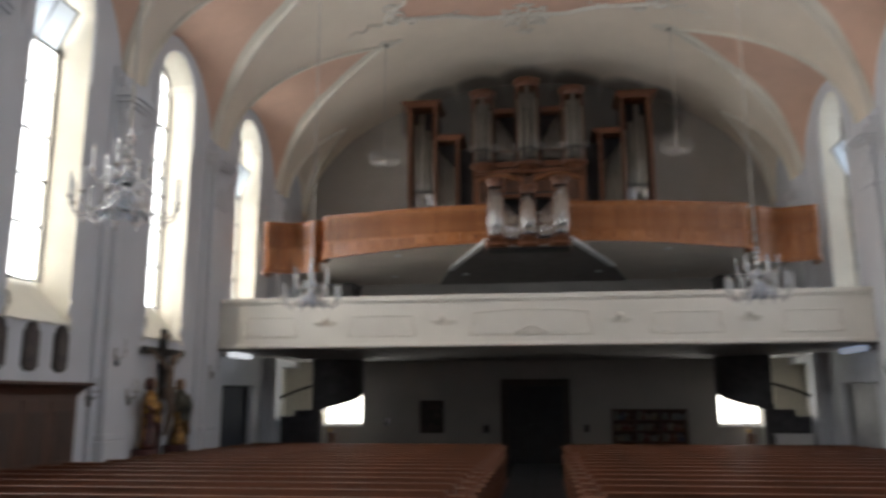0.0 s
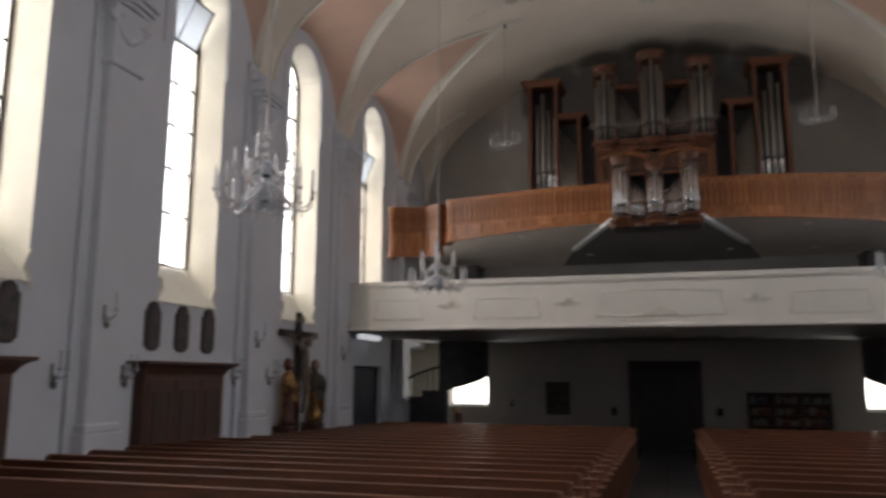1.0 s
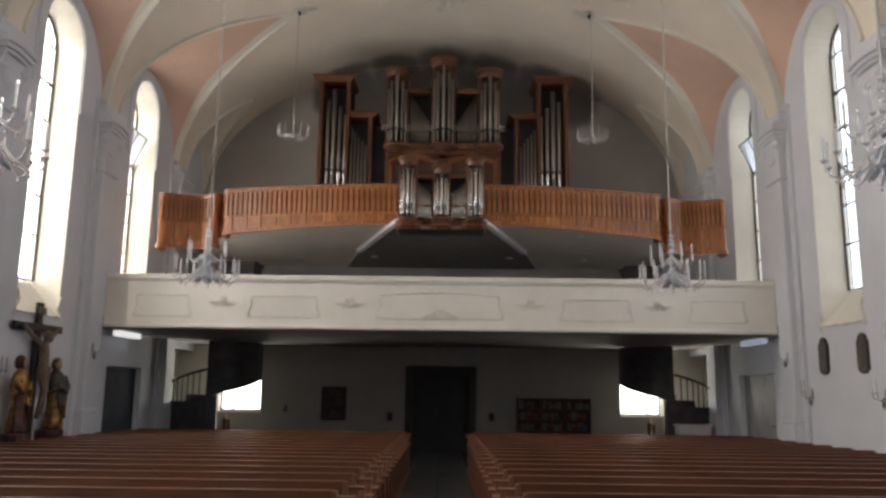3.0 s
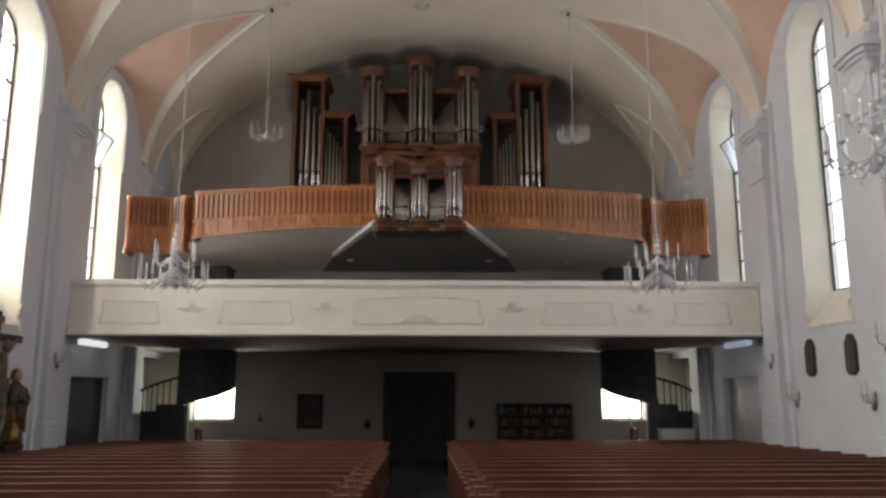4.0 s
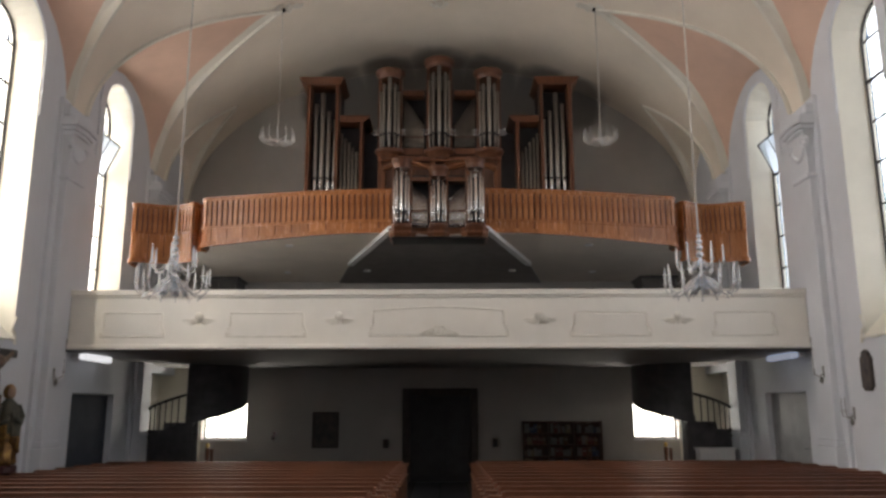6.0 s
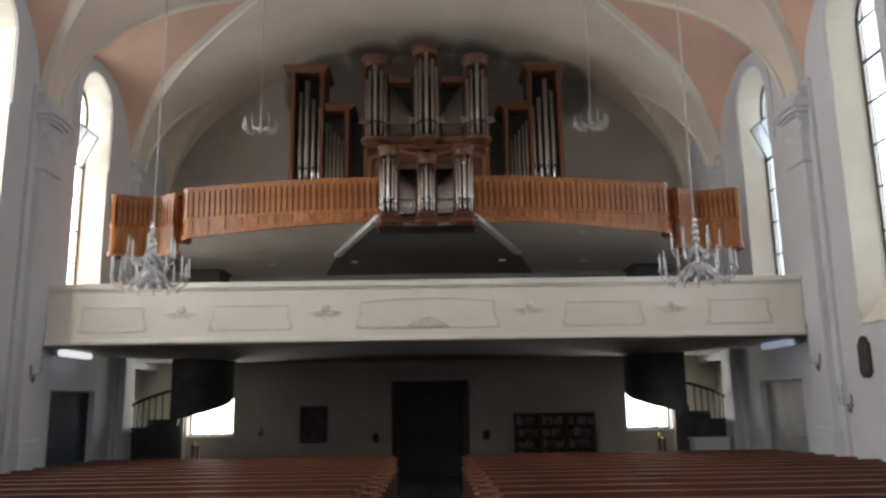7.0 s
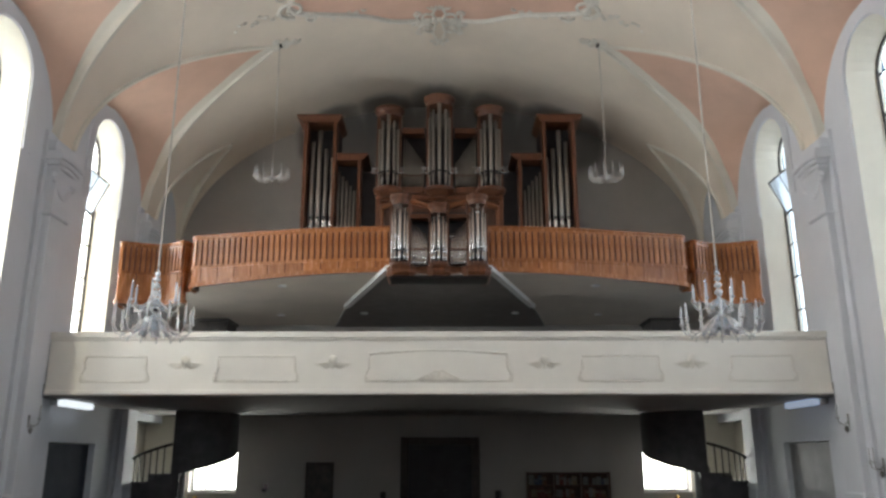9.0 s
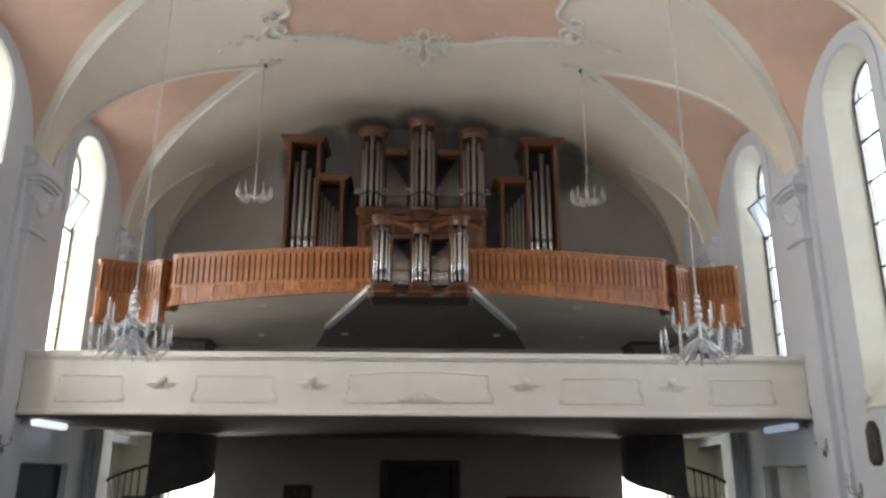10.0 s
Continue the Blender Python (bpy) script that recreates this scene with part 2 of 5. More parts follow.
def box(bm, x0, x1, y0, y1, z0, z1, bev=0.0):
    vs = [bm.verts.new((x, y, z)) for x in (x0, x1) for y in (y0, y1) for z in (z0, z1)]
    fs = [bm.faces.new([vs[i] for i in q]) for q in ((0, 1, 3, 2), (4, 6, 7, 5), (0, 4, 5, 1), (2, 3, 7, 6), (0, 2, 6, 4), (1, 5, 7, 3))]
    if bev:
        es = {e for f in fs for e in f.edges}
        bmesh.ops.bevel(bm, geom=list(es), offset=bev, segments=1, affect='EDGES', profile=0.5)
    return bm


def boxes(*rows, bev=0.0):
    bm = bmesh.new()
    for r in rows:
        b2 = bmesh.new()
        box(b2, *r, bev=bev)
        join(bm, b2)
    return bm


def join(bm, other, m=None):
    vm = {}
    for v in other.verts:
        vm[v] = bm.verts.new(m @ v.co if m is not None else v.co)
    for f in other.faces:
        try:
            nf = bm.faces.new([vm[v] for v in f.verts])
            nf.material_index = f.material_index
            nf.smooth = f.smooth
        except ValueError:
            pass
    other.free()
    return bm


def lathe(profile, seg=16, cx=0.0, cy=0.0, a0=0.0, a1=360.0, bm=None):
    bm = bm or bmesh.new()
    full = abs(a1 - a0 - 360) < 1e-6
    n = seg if full else seg + 1
    rings = []
    for r, z in profile:
        ring = []
        for i in range(n):
            a = radians(a0 + (a1 - a0) * i / seg)
            ring.append(bm.verts.new((cx + r * math.cos(a), cy + r * math.sin(a), z)))
        rings.append(ring)
    for j in range(len(rings) - 1):
        for i in range(seg):
            k = (i + 1) % n
            bm.faces.new((rings[j][i], rings[j][k], rings[j + 1][k], rings[j + 1][i]))
    if profile[0][0] > 1e-4 and full:
        bm.faces.new(rings[0][::-1])
    if profile[-1][0] > 1e-4 and full:
        bm.faces.new(rings[-1])
    return bm


def tube(points, radius, seg=6, bm=None, taper=None, flat=1.0):
    bm = bm or bmesh.new()
    pts = [Vector(p) for p in points]
    rings = []
    up = Vector((0, 0, 1))
    for i, p in enumerate(pts):
        d = (pts[min(i + 1, len(pts) - 1)] - pts[max(i - 1, 0)])
        d = d.normalized() if d.length > 1e-9 else Vector((0, 0, 1))
        ref = up if abs(d.dot(up)) < 0.95 else Vector((1, 0, 0))
        s = d.cross(ref).normalized()
        u = s.cross(d).normalized()
        r = radius if taper is None else radius * (1 + (taper - 1) * i / max(1, len(pts) - 1))
        rings.append([bm.verts.new(p + r * (math.cos(2 * math.pi * k / seg) * s + flat * math.sin(2 * math.pi * k / seg) * u)) for k in range(seg)])
    for a, b in zip(rings, rings[1:]):
        for k in range(seg):
            bm.faces.new((a[k], a[(k + 1) % seg], b[(k + 1) % seg], b[k]))
    bm.faces.new(rings[0][::-1])
    bm.faces.new(rings[-1])
    return bm


def sweep(path, section, closed=False):
    """path: plan points (x, y); section: closed list of (out, z); out is to the right of the way."""
    bm = bmesh.new()
    rings = []
    n = len(path)
    for i in range(n):
        a, b = Vector(path[max(i - 1, 0)]), Vector(path[min(i + 1, n - 1)])
        d = (b - a).normalized()
        nrm = Vector((d.y, -d.x))
        p = Vector(path[i])
        rings.append([bm.verts.new((p.x + nrm.x * o, p.y + nrm.y * o, z)) for o, z in section])
    k = len(section)
    for a, b in zip(rings, rings[1:]):
        for j in range(k):
            bm.faces.new((a[j], a[(j + 1) % k], b[(j + 1) % k], b[j]))
    bm.faces.new(rings[0])
    bm.faces.new(rings[-1][::-1])
    return bm


def prism(outline, axis, a, b):
    """Extrude a closed outline of (u, v) between a and b along axis."""
    bm = bmesh.new()

    def put(u, v, w):
        return {"x": (w, u, v), "y": (u, w, v), "z": (u, v, w)}[axis]
    A = [bm.verts.new(put(u, v, a)) for u, v in outline]
    B = [bm.verts.new(put(u, v, b)) for u, v in outline]
    bm.faces.new(A)
    bm.faces.new(B[::-1])
    n = len(outline)
    for i in range(n):
        bm.faces.new((A[i], B[i], B[(i + 1) % n], A[(i + 1) % n]))
    bmesh.ops.recalc_face_normals(bm, faces=bm.faces[:])
    return bm


def quad(bm, *cs):
    return bm.faces.new([bm.verts.new(c) for c in cs])


# ---- side walls with arched, splayed windows ----
N_ARC = 14
TOPZ = 9.4


def arch_points(yc, half, sill, spring):
    pts = [(yc - half, sill), (yc - half, spring)]
    for i in range(1, N_ARC):
        a = math.pi - math.pi * i / N_ARC
        pts.append((yc + half * math.cos(a), spring + half * math.sin(a)))
    pts += [(yc + half, spring), (yc + half, sill)]
    return pts


def wall_strip(bm, x, yc, y0, y1, pts, z1, niche=None):
    """Faces of a wall in the plane x round an arched hole."""
    sill = pts[0][1]
    if niche:
        na, nb, nz = niche
        quad(bm, (x, y0, 0), (x, na, 0), (x, na, sill), (x, y0, sill))
        quad(bm, (x, nb, 0), (x, y1, 0), (x, y1, sill), (x, nb, sill))
        quad(bm, (x, na, nz), (x, nb, nz), (x, nb, sill), (x, na, sill))
        xd = x * 1.045
        quad(bm, (x, na, 0), (xd, na + 0.06, 0), (xd, na + 0.06, nz), (x, na, nz))
        quad(bm, (x, nb, 0), (xd, nb - 0.06, 0), (xd, nb - 0.06, nz), (x, nb, nz))
        quad(bm, (x, na, nz), (x, nb, nz), (xd, nb - 0.06, nz), (xd, na + 0.06, nz))
    else:
        quad(bm, (x, y0, 0), (x, y1, 0), (x, y1, sill), (x, y0, sill))
    quad(bm, (x, y0, sill), (x, pts[0][0], sill), (x, pts[0][0], z1), (x, y0, z1))
    quad(bm, (x, pts[-1][0], sill), (x, y1, sill), (x, y1, z1), (x, pts[-1][0], z1))
    for a, b in zip(pts[1:-1], pts[2:-1]):
        quad(bm, (x, a[0], a[1]), (x, b[0], b[1]), (x, b[0], z1), (x, a[0], z1))


edges_y = PILS[:-1] + [FRONT]
for side, wname in ((-1, "wall_west"), (1, "wall_east")):
    bm = bmesh.new()
    reveals = []
    annex = bmesh.new()
    for i, yc in enumerate(WINS):
        rv = bmesh.new()
        reveals.append(rv)
        y1 = PILS[i]
        y0 = PILS[i + 1] if i < len(WINS) - 1 else FRONT
        inner = arch_points(yc, WR, SILL, ARCH)
        outer = arch_points(yc, 0.56, 3.48, ARCH - 0.02)
        wall_strip(bm, side * WALL, yc, y0, y1, inner, TOPZ, (17.42, 19.25, 2.07) if i == 0 else None)
        wall_strip(bm, side * 7.22, yc, y0, y1, outer, TOPZ)
        for k in range(len(inner)):
            a, b, c, d = inner[k], inner[(k + 1) % len(inner)], outer[(k + 1) % len(outer)], outer[k]
            quad(rv, (side * WALL, *a), (side * WALL, *b), (side * 7.22, *c), (side * 7.22, *d))
    # last bay, with a doorway niche under the gallery in the bay before it
    for x in (WALL, 7.36):
        quad(bm, (side * x, PILS[0], 2.6), (side * x, BACK + 0.3, 2.6), (side * x, BACK + 0.3, TOPZ + 1), (side * x, PILS[0], TOPZ + 1))
    quad(bm, (side * WALL, PILS[0] + 0.4, 2.6), (side * WALL, BACK, 2.6), (side * 7.36, BACK, 2.6), (side * 7.36, PILS[0] + 0.4, 2.6))
    # stair annex, wider than the nave
    # the cream of the annex stands in for daylight on its walls
    quad(annex, (side * 7.08, 20.5, 0), (side * 7.08, BACK, 0), (side * 7.08, BACK, 2.6), (side * 7.08, 20.5, 2.6))
    quad(bm, (side * WALL, 20.5, 0), (side * 7.08, 20.5, 0), (side * 7.08, 20.5, 2.6), (side * WALL, 20.5, 2.6))
    quad(annex, (side * WALL, 20.5, 2.6), (side * 7.08, 20.5, 2.6), (side * 7.08, BACK, 2.6), (side * WALL, BACK, 2.6))
    box(bm, *sorted((side * WALL, side * 7.36)), PILS[0], 20.5, 0, 2.6)
    bmesh.ops.remove_doubles(bm, verts=bm.verts[:], dist=0.0005)
    ob = mesh_object(wname, bm, M_WALL)
    tagged(ob, "pale grey plastered nave wall with tall arched windows", "wall", kind="structure")
    mesh_object("annex_wall_lit", annex, M_REVEAL, ob)
    for rv in reveals:
        mesh_object("window_reveal", rv, M_REVEAL, ob)
    # archivolts round the openings
    for i, yc in enumerate(WINS):
        inn, out_ = arch_points(yc, WR + 0.02, 6.6, ARCH), arch_points(yc, WR + 0.25, 6.6, ARCH)
        bm = bmesh.new()
        x0, x1 = side * (WALL + 0.01), side * (WALL - 0.03)
        for k in range(len(inn) - 1):
            a, b, c, d = inn[k], inn[k + 1], out_[k + 1], out_[k]
            quad(bm, (x1, *a), (x1, *b), (x1, *c), (x1, *d))
            quad(bm, (x0, *d), (x0, *c), (x1, *c), (x1, *d))
            quad(bm, (x0, *a), (x0, *b), (x1, *b), (x1, *a))
        bmesh.ops.remove_doubles(bm, verts=bm.verts[:], dist=0.0005)
        bmesh.ops.recalc_face_normals(bm, faces=bm.faces[:])
        mesh_object("archivolt", bm, M_WALL, ob)

# ---- windows: iron bars, panes, one tilted light ----
def window(idx, side, yc, vent_open):
    w = thing("window_%d" % idx, "tall arched leaded window with dark iron bars and bright panes", "window", kind="structure")
    x = side * 7.15
    pts = arch_points(yc, 0.56, 3.48, ARCH - 0.02)
    bm = tube([(x, p[0], p[1]) for p in pts + pts[:1]], 0.028, 4)
    part("window_frame", bm, M_IRON, w)
    part("mullion", boxes((x - 0.015, x + 0.015, yc - 0.014, yc + 0.014, 3.48, ARCH + 0.52)), M_IRON, w)
    zs = [3.48, 3.93, 4.61, 5.28, 5.96, 6.63, 7.35, ARCH + 0.52] if yc > 17 else [3.48, 4.28, 4.98, 5.67, 6.37, 7.07, 7.77, ARCH + 0.52]
    for k, z in enumerate(zs[1:-1]):
        half = 0.56 if z < ARCH else math.sqrt(max(0.01, 0.56 ** 2 - (z - ARCH + 0.02) ** 2))
        thick = 0.024 if k == 4 else 0.014
        part("glazing_bar", boxes((x - 0.015, x + 0.015, yc - half, yc + half, z - thick, z + thick)), M_IRON, w)
    if vent_open:
        # the hinged light near the top leans inwards
        bm = bmesh.new()
        z0, z1 = zs[5], zs[6]
        tilt = 0.30
        xt, zt = x - side * tilt, z1 - 0.06
        tube([(x, yc - 0.50, z0), (xt, yc - 0.50, zt), (xt, yc + 0.50, zt), (x, yc + 0.50, z0), (x, yc - 0.50, z0)], 0.022, 5, bm)
        tube([(x, yc, z0), (xt, yc, zt)], 0.013, 5, bm)
        vent = part("tilted_light", bm, M_IRON, w)
        bm = bmesh.new()
        quad(bm, (x, yc - 0.47, z0), (x, yc + 0.47, z0), (x - side * tilt, yc + 0.47, z1 - 0.06), (x - side * tilt, yc - 0.47, z1 - 0.06))
        bmesh.ops.solidify(bm, geom=bm.faces[:], thickness=0.006)
        p = part("pane", bm, M_VENT, vent)
        p.visible_shadow = False
    for k in range(len(zs) - 1):
        if k == 5 and vent_open:
            continue
        for s in (-1, 1):
            za, zb = zs[k] + 0.016, zs[k + 1] - 0.016
            h = 0.54 if zb < ARCH + 0.1 else 0.34
            ya, yb = sorted((yc + s * 0.016, yc + s * h))
            p = part("pane", boxes((x - 0.003, x + 0.003, ya, yb, za, zb)), M_PANE, w)
            p.visible_shadow = False
    # worn stucco curls at the sill corners
    for s in (-1, 1):
        curl = [(side * (WALL - 0.01), yc + s * (WR + 0.02 - 0.10 * math.sin(a * 0.9) * (1 - a / 7)), SILL + 0.30 - 0.075 * a + 0.03 * math.cos(a * 2)) for a in [0.35 * q for q in range(15)]]
        part("sill_ornament", tube(curl, 0.028, 5), M_STUCCO, w)
    bm = tube([(side * (WALL - 0.01), yc - WR + 2 * WR * q / 10, SILL - 0.02 + 0.012 * math.sin(q * 2.3)) for q in range(11)], 0.022, 5)
    part("window_sill", bm, M_STUCCO, w)


k = 0
for side in (-1, 1):
    for yc in WINS:
        k += 1
        window(k, side, yc, yc > 18 or (side < 0 and 10 < yc < 12))

# ---- pilasters with capitals ----
def pilaster(side, yc, z0=0.0, width=0.54):
    t = thing("pilaster", "pale grey plaster pilaster with moulded base and capital", "pilaster", "nave pilasters", kind="structure")
    h = width / 2

    def sx(a, b):
        return sorted((side * a, side * b))
    part("backing", boxes((*sx(WALL + 0.02, WALL - 0.07), yc - h - 0.16, yc + h + 0.16, z0, SPRING + 0.25)), M_WALL, t)
    part("shaft", boxes((*sx(WALL + 0.01, FACE), yc - h, yc + h, z0, 6.15), bev=0.012), M_WALL, t)
    if z0 == 0:
        part("plinth", boxes((*sx(WALL + 0.01, FACE - 0.06), yc - h - 0.06, yc + h + 0.06, 0.0, 1.15), bev=0.015), M_WALL, t)
        part("base_moulding", boxes((*sx(WALL + 0.01, FACE - 0.035), yc - h - 0.035, yc + h + 0.035, 1.15, 1.26), bev=0.02), M_WALL, t)
    part("neck_ring", boxes((*sx(WALL + 0.01, FACE - 0.05), yc - h - 0.05, yc + h + 0.05, 5.72, 5.80), bev=0.02), M_WALL, t)
    # capital: bell with volutes, then a stepped abacus
    bm = bmesh.new()
    levels = [(5.80, 0.0), (6.15, 0.015), (6.40, 0.045), (6.52, 0.08)]
    rings = []
    for z, o in levels:
        xa, xb = side * WALL, side * (FACE - o)
        rings.append([bm.verts.new(c) for c in ((xa, yc - h - o, z), (xb, yc - h - o, z), (xb, yc + h + o, z), (xa, yc + h + o, z))])
    for a, b in zip(rings, rings[1:]):
        for q in range(3):
            bm.faces.new((a[q], a[q + 1], b[q + 1], b[q]))
    part("capital", bm, M_WALL, t)
    for s in (-1, 1):
        pts = [(side * (FACE - 0.015), yc + s * (h + 0.0 - 0.10 * math.cos(a) * (1 - a / 9)), 6.38 + 0.10 * math.sin(a) * (1 - a / 9)) for a in [0.6 * q for q in range(13)]]
        part("volute", tube(pts, 0.05, 6), M_WALL, t)
    part("garland", tube([(side * (FACE - 0.0), yc + (h - 0.04) * (q / 6 - 1), 6.30 - 0.18 * (1 - (q / 6 - 1) ** 2)) for q in range(13)], 0.055, 7), M_WALL, t)
    # the crowning mouldings bow upwards in the middle of the face
    bands = ((6.53, 6.60, 0.07), (6.60, 6.68, 0.11), (6.68, 6.79, 0.15), (6.79, 6.88, 0.10))
    for z0_, z1_, o in bands:
        bm = bmesh.new()
        cols = []
        n = 14
        for q in range(n + 1):
            u = 2 * q / n - 1
            lift = 0.04 * (1 - u * u)
            y = yc + u * (h + o)
            cols.append([bm.verts.new(c) for c in ((side * (WALL + 0.01), y, z0_ + lift), (side * (FACE - o + 0.012), y, z0_ + lift), (side * (FACE - o), y, z0_ + lift + 0.015), (side * (FACE - o), y, z1_ + lift - 0.015), (side * (FACE - o + 0.012), y, z1_ + lift), (side * (WALL + 0.01), y, z1_ + lift))])
        for a, b in zip(cols, cols[1:]):
            for q in range(5):
                bm.faces.new((a[q], a[q + 1], b[q + 1], b[q]))
        bm.faces.new(cols[0])
        bm.faces.new(cols[-1])
        bmesh.ops.recalc_face_normals(bm, faces=bm.faces[:])
        part("abacus", bm, M_WALL, t)
    part("impost", boxes((*sx(WALL + 0.01, FACE - 0.03), yc - h - 0.13, yc + h + 0.13, 6.86, 7.06), bev=0.03), M_WALL, t)
    return t


for side in (-1, 1):
    for yc in PILS:
        pilaster(side, yc + 0.08)

# ---- vault: barrel with lunettes over the windows ----
A_V = 6.62
APEX_X = 3.43


def vault_z(x):
    return SPRING + RISE * math.sqrt(max(0.0, 1 - (x / A_V) ** 2))


def lun_w(x, apex=APEX_X, half=1.50, bow=0.92):
    if x <= apex:
        return 0.0
    return half * ((x - apex) / (A_V - apex)) ** bow


XS = sorted(set([0.0, 0.4, 0.8, 1.2, 1.6, 2.0, 2.4, 2.8, 3.1, APEX_X] + [APEX_X + (A_V - APEX_X) * math.sin(math.pi / 2 * q / 22) for q in range(1, 23)]))
bays = [(PILS[i + 1] if i < len(WINS) - 1 else FRONT, PILS[i], WINS[i], APEX_X, 1.50, 1.60, 0.92, 0.90) for i in range(len(WINS))]
bays[0] = (PILS[1], PILS[0], 18.55, APEX_X, 1.82, 1.70, 1.12, 0.85)
bays.append((PILS[0], BACK, 21.75, 5.2, 0.85, 0.85, 0.9, 0.9))
ceiling = bmesh.new()


def web_z(x, v, apex, crest_wall):
    """Height of a lunette at x, v from -1 to 1 across it."""
    zm = vault_z(x)
    cr = crest_wall + (vault_z(apex) - crest_wall) * (A_V - x) / (A_V - apex)
    return zm + max(0.0, cr - zm) * math.sqrt(max(0.0, 1 - v * v))


BAND = 0.30   # cream border of a lunette


def band_angle(w, rise, band):
    """Angle from the groin at which the cream border of a web w wide and rise high ends."""
    arc, a = 0.0, 0.0
    while a < math.pi / 2 and arc < band:
        arc += 0.02 * math.hypot(w * math.sin(a), rise * math.cos(a))
        a += 0.02
    return min(a, math.pi / 2)


for side in (-1, 1):
    for y0, y1, yc, apex, near, far, bow_n, bow_f in bays:
        half = near
        for xa, xb in zip(XS, XS[1:]):
            za, zb = vault_z(xa), vault_z(xb)
            wa, wb = lun_w(xa, apex, near, bow_n), lun_w(xb, apex, near, bow_n)
            va, vb = lun_w(xa, apex, far, bow_f), lun_w(xb, apex, far, bow_f)
            quad(ceiling, (side * xa, y0, za), (side * xb, y0, zb), (side * xb, yc - wb, zb), (side * xa, yc - wa, za))
            quad(ceiling, (side * xa, yc + va, za), (side * xb, yc + vb, zb), (side * xb, y1, zb), (side * xa, y1, za))
        us = [apex + (A_V + 0.08 - apex) * q / 18 for q in range(19)]
        crest = 8.76 if half > 1.2 else 8.3
        grid = []
        for x in us:
            xx = min(x, A_V - 1e-4)
            wn_, wf = lun_w(xx, apex, near, bow_n), lun_w(xx, apex, far, bow_f)
            rise = max(0.0, web_z(xx, 0, apex, crest) - vault_z(xx))
            fn, ff = band_angle(wn_, rise, 0.07), math.pi - band_angle(wf, rise, BAND)
            phis = [fn * q / 3 for q in range(3)] + [fn + (ff - fn) * q / 12 for q in range(12)] + [ff + (math.pi - ff) * q / 3 for q in range(4)]
            vv = [-math.cos(a) for a in phis]
            grid.append([ceiling.verts.new((side * x, yc + v * (wn_ if v < 0 else wf), web_z(xx, v, apex, crest))) for v in vv])
        for ga, gb in zip(grid, grid[1:]):
            for q in range(18):
                f = ceiling.faces.new((ga[q], ga[q + 1], gb[q + 1], gb[q]))
                f.material_index = 0 if half < 1.2 else 2 if q < 3 or q > 14 else 1
                f.smooth = True
bmesh.ops.remove_doubles(ceiling, verts=ceiling.verts[:], dist=0.001)
bmesh.ops.recalc_face_normals(ceiling, faces=ceiling.faces[:])
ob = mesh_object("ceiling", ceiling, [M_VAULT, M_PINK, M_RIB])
for p in ob.data.polygons:
    p.use_smooth = True
tagged(ob, "cream plaster barrel vault with pink painted lunettes", "ceiling", kind="structure")

for side in (-1, 1):
    for y0, y1, yc, apex, near, far, bow_n, bow_f in bays:
        half = near
        for s in (-1, 1):
            bm = bmesh.new()
            prev = None
            for q in range(25):
                x = apex + 0.02 + (A_V - 0.03 - apex) * math.sin(math.pi / 2 * q / 24)
                y = yc + (-lun_w(x, apex, near, bow_n) if s < 0 else lun_w(x, apex, far, bow_f))
                z = vault_z(x)
                c = Vector((side * x, y, z))
                nrm = Vector((-side * x / A_V ** 2, 0, -(z - SPRING + 0.05) / RISE ** 2)).normalized()
                wd = 0.04 * (0.45 + 0.55 * min(1.0, q / 8))
                along = Vector((0, s, 0))
                ring = [bm.verts.new(c + along * (wd * 1.1) - nrm * 0.03), bm.verts.new(c + along * wd + nrm * 0.055),
                        bm.verts.new(c - along * 0.04 + nrm * 0.055), bm.verts.new(c - along * 0.05 - nrm * 0.10)]
                if prev:
                    for k in range(4):
                        bm.faces.new((prev[k], prev[(k + 1) % 4], ring[(k + 1) % 4], ring[k]))
                prev = ring
            mesh_object("rib", bm, M_RIB, ob)

# back wall, front wall, roof over everything
def back_wall():
    bm, cream = bmesh.new(), bmesh.new()
    y = BACK
    # two window openings by the stairs: x 4.85..5.9, z 1.03..1.90
    for s in (-1, 1):
        def q(xa, xb, za, zb):
            quad(bm, (s * xa, y, za), (s * xb, y, za), (s * xb, y, zb), (s * xa, y, zb))
        q(0.78, 4.83, 0, 2.9)
        q(4.83, 5.95, 0, 1.03)
        q(4.83, 5.95, 1.98, 2.9)
        # cream past 5.95 paints in the daylight beside the stair
        quad(cream, (s * 5.95, y, 0), (s * 7.8, y, 0), (s * 7.8, y, 2.9), (s * 5.95, y, 2.9))
        q(0, 0.78, 2.12, 2.9)
        q(0, 7.8, 2.9, 12.0)
        for xa, za, xb, zb in ((4.83, 1.03, 5.95, 1.03), (4.83, 1.98, 5.95, 1.98), (4.83, 1.03, 4.83, 1.98), (5.95, 1.03, 5.95, 1.98)):
            quad(bm, (s * xa, y, za), (s * xb, y, zb), (s * xb, y + 0.35, zb), (s * xa, y + 0.35, za))
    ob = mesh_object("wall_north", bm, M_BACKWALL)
    mesh_object("stair_wall_lit", cream, M_REVEAL, ob)
    return tagged(ob, "grey plastered end wall behind the organ", "wall", kind="structure")


wall_n = back_wall()
ob = mesh_object("wall_south", boxes((-7.9, 7.9, FRONT - 0.3, FRONT, 0, 12)), M_WALL)
tagged(ob, "plain plastered wall closing the nave", "wall", kind="structure")
ob = mesh_object("roof", boxes((-8.3, 8.3, FRONT - 0.4, BACK + 0.7, 12.0, 12.2)), M_DARKSOFFIT)
tagged(ob, "dark roof boarding above the vault", "roof", kind="structure")
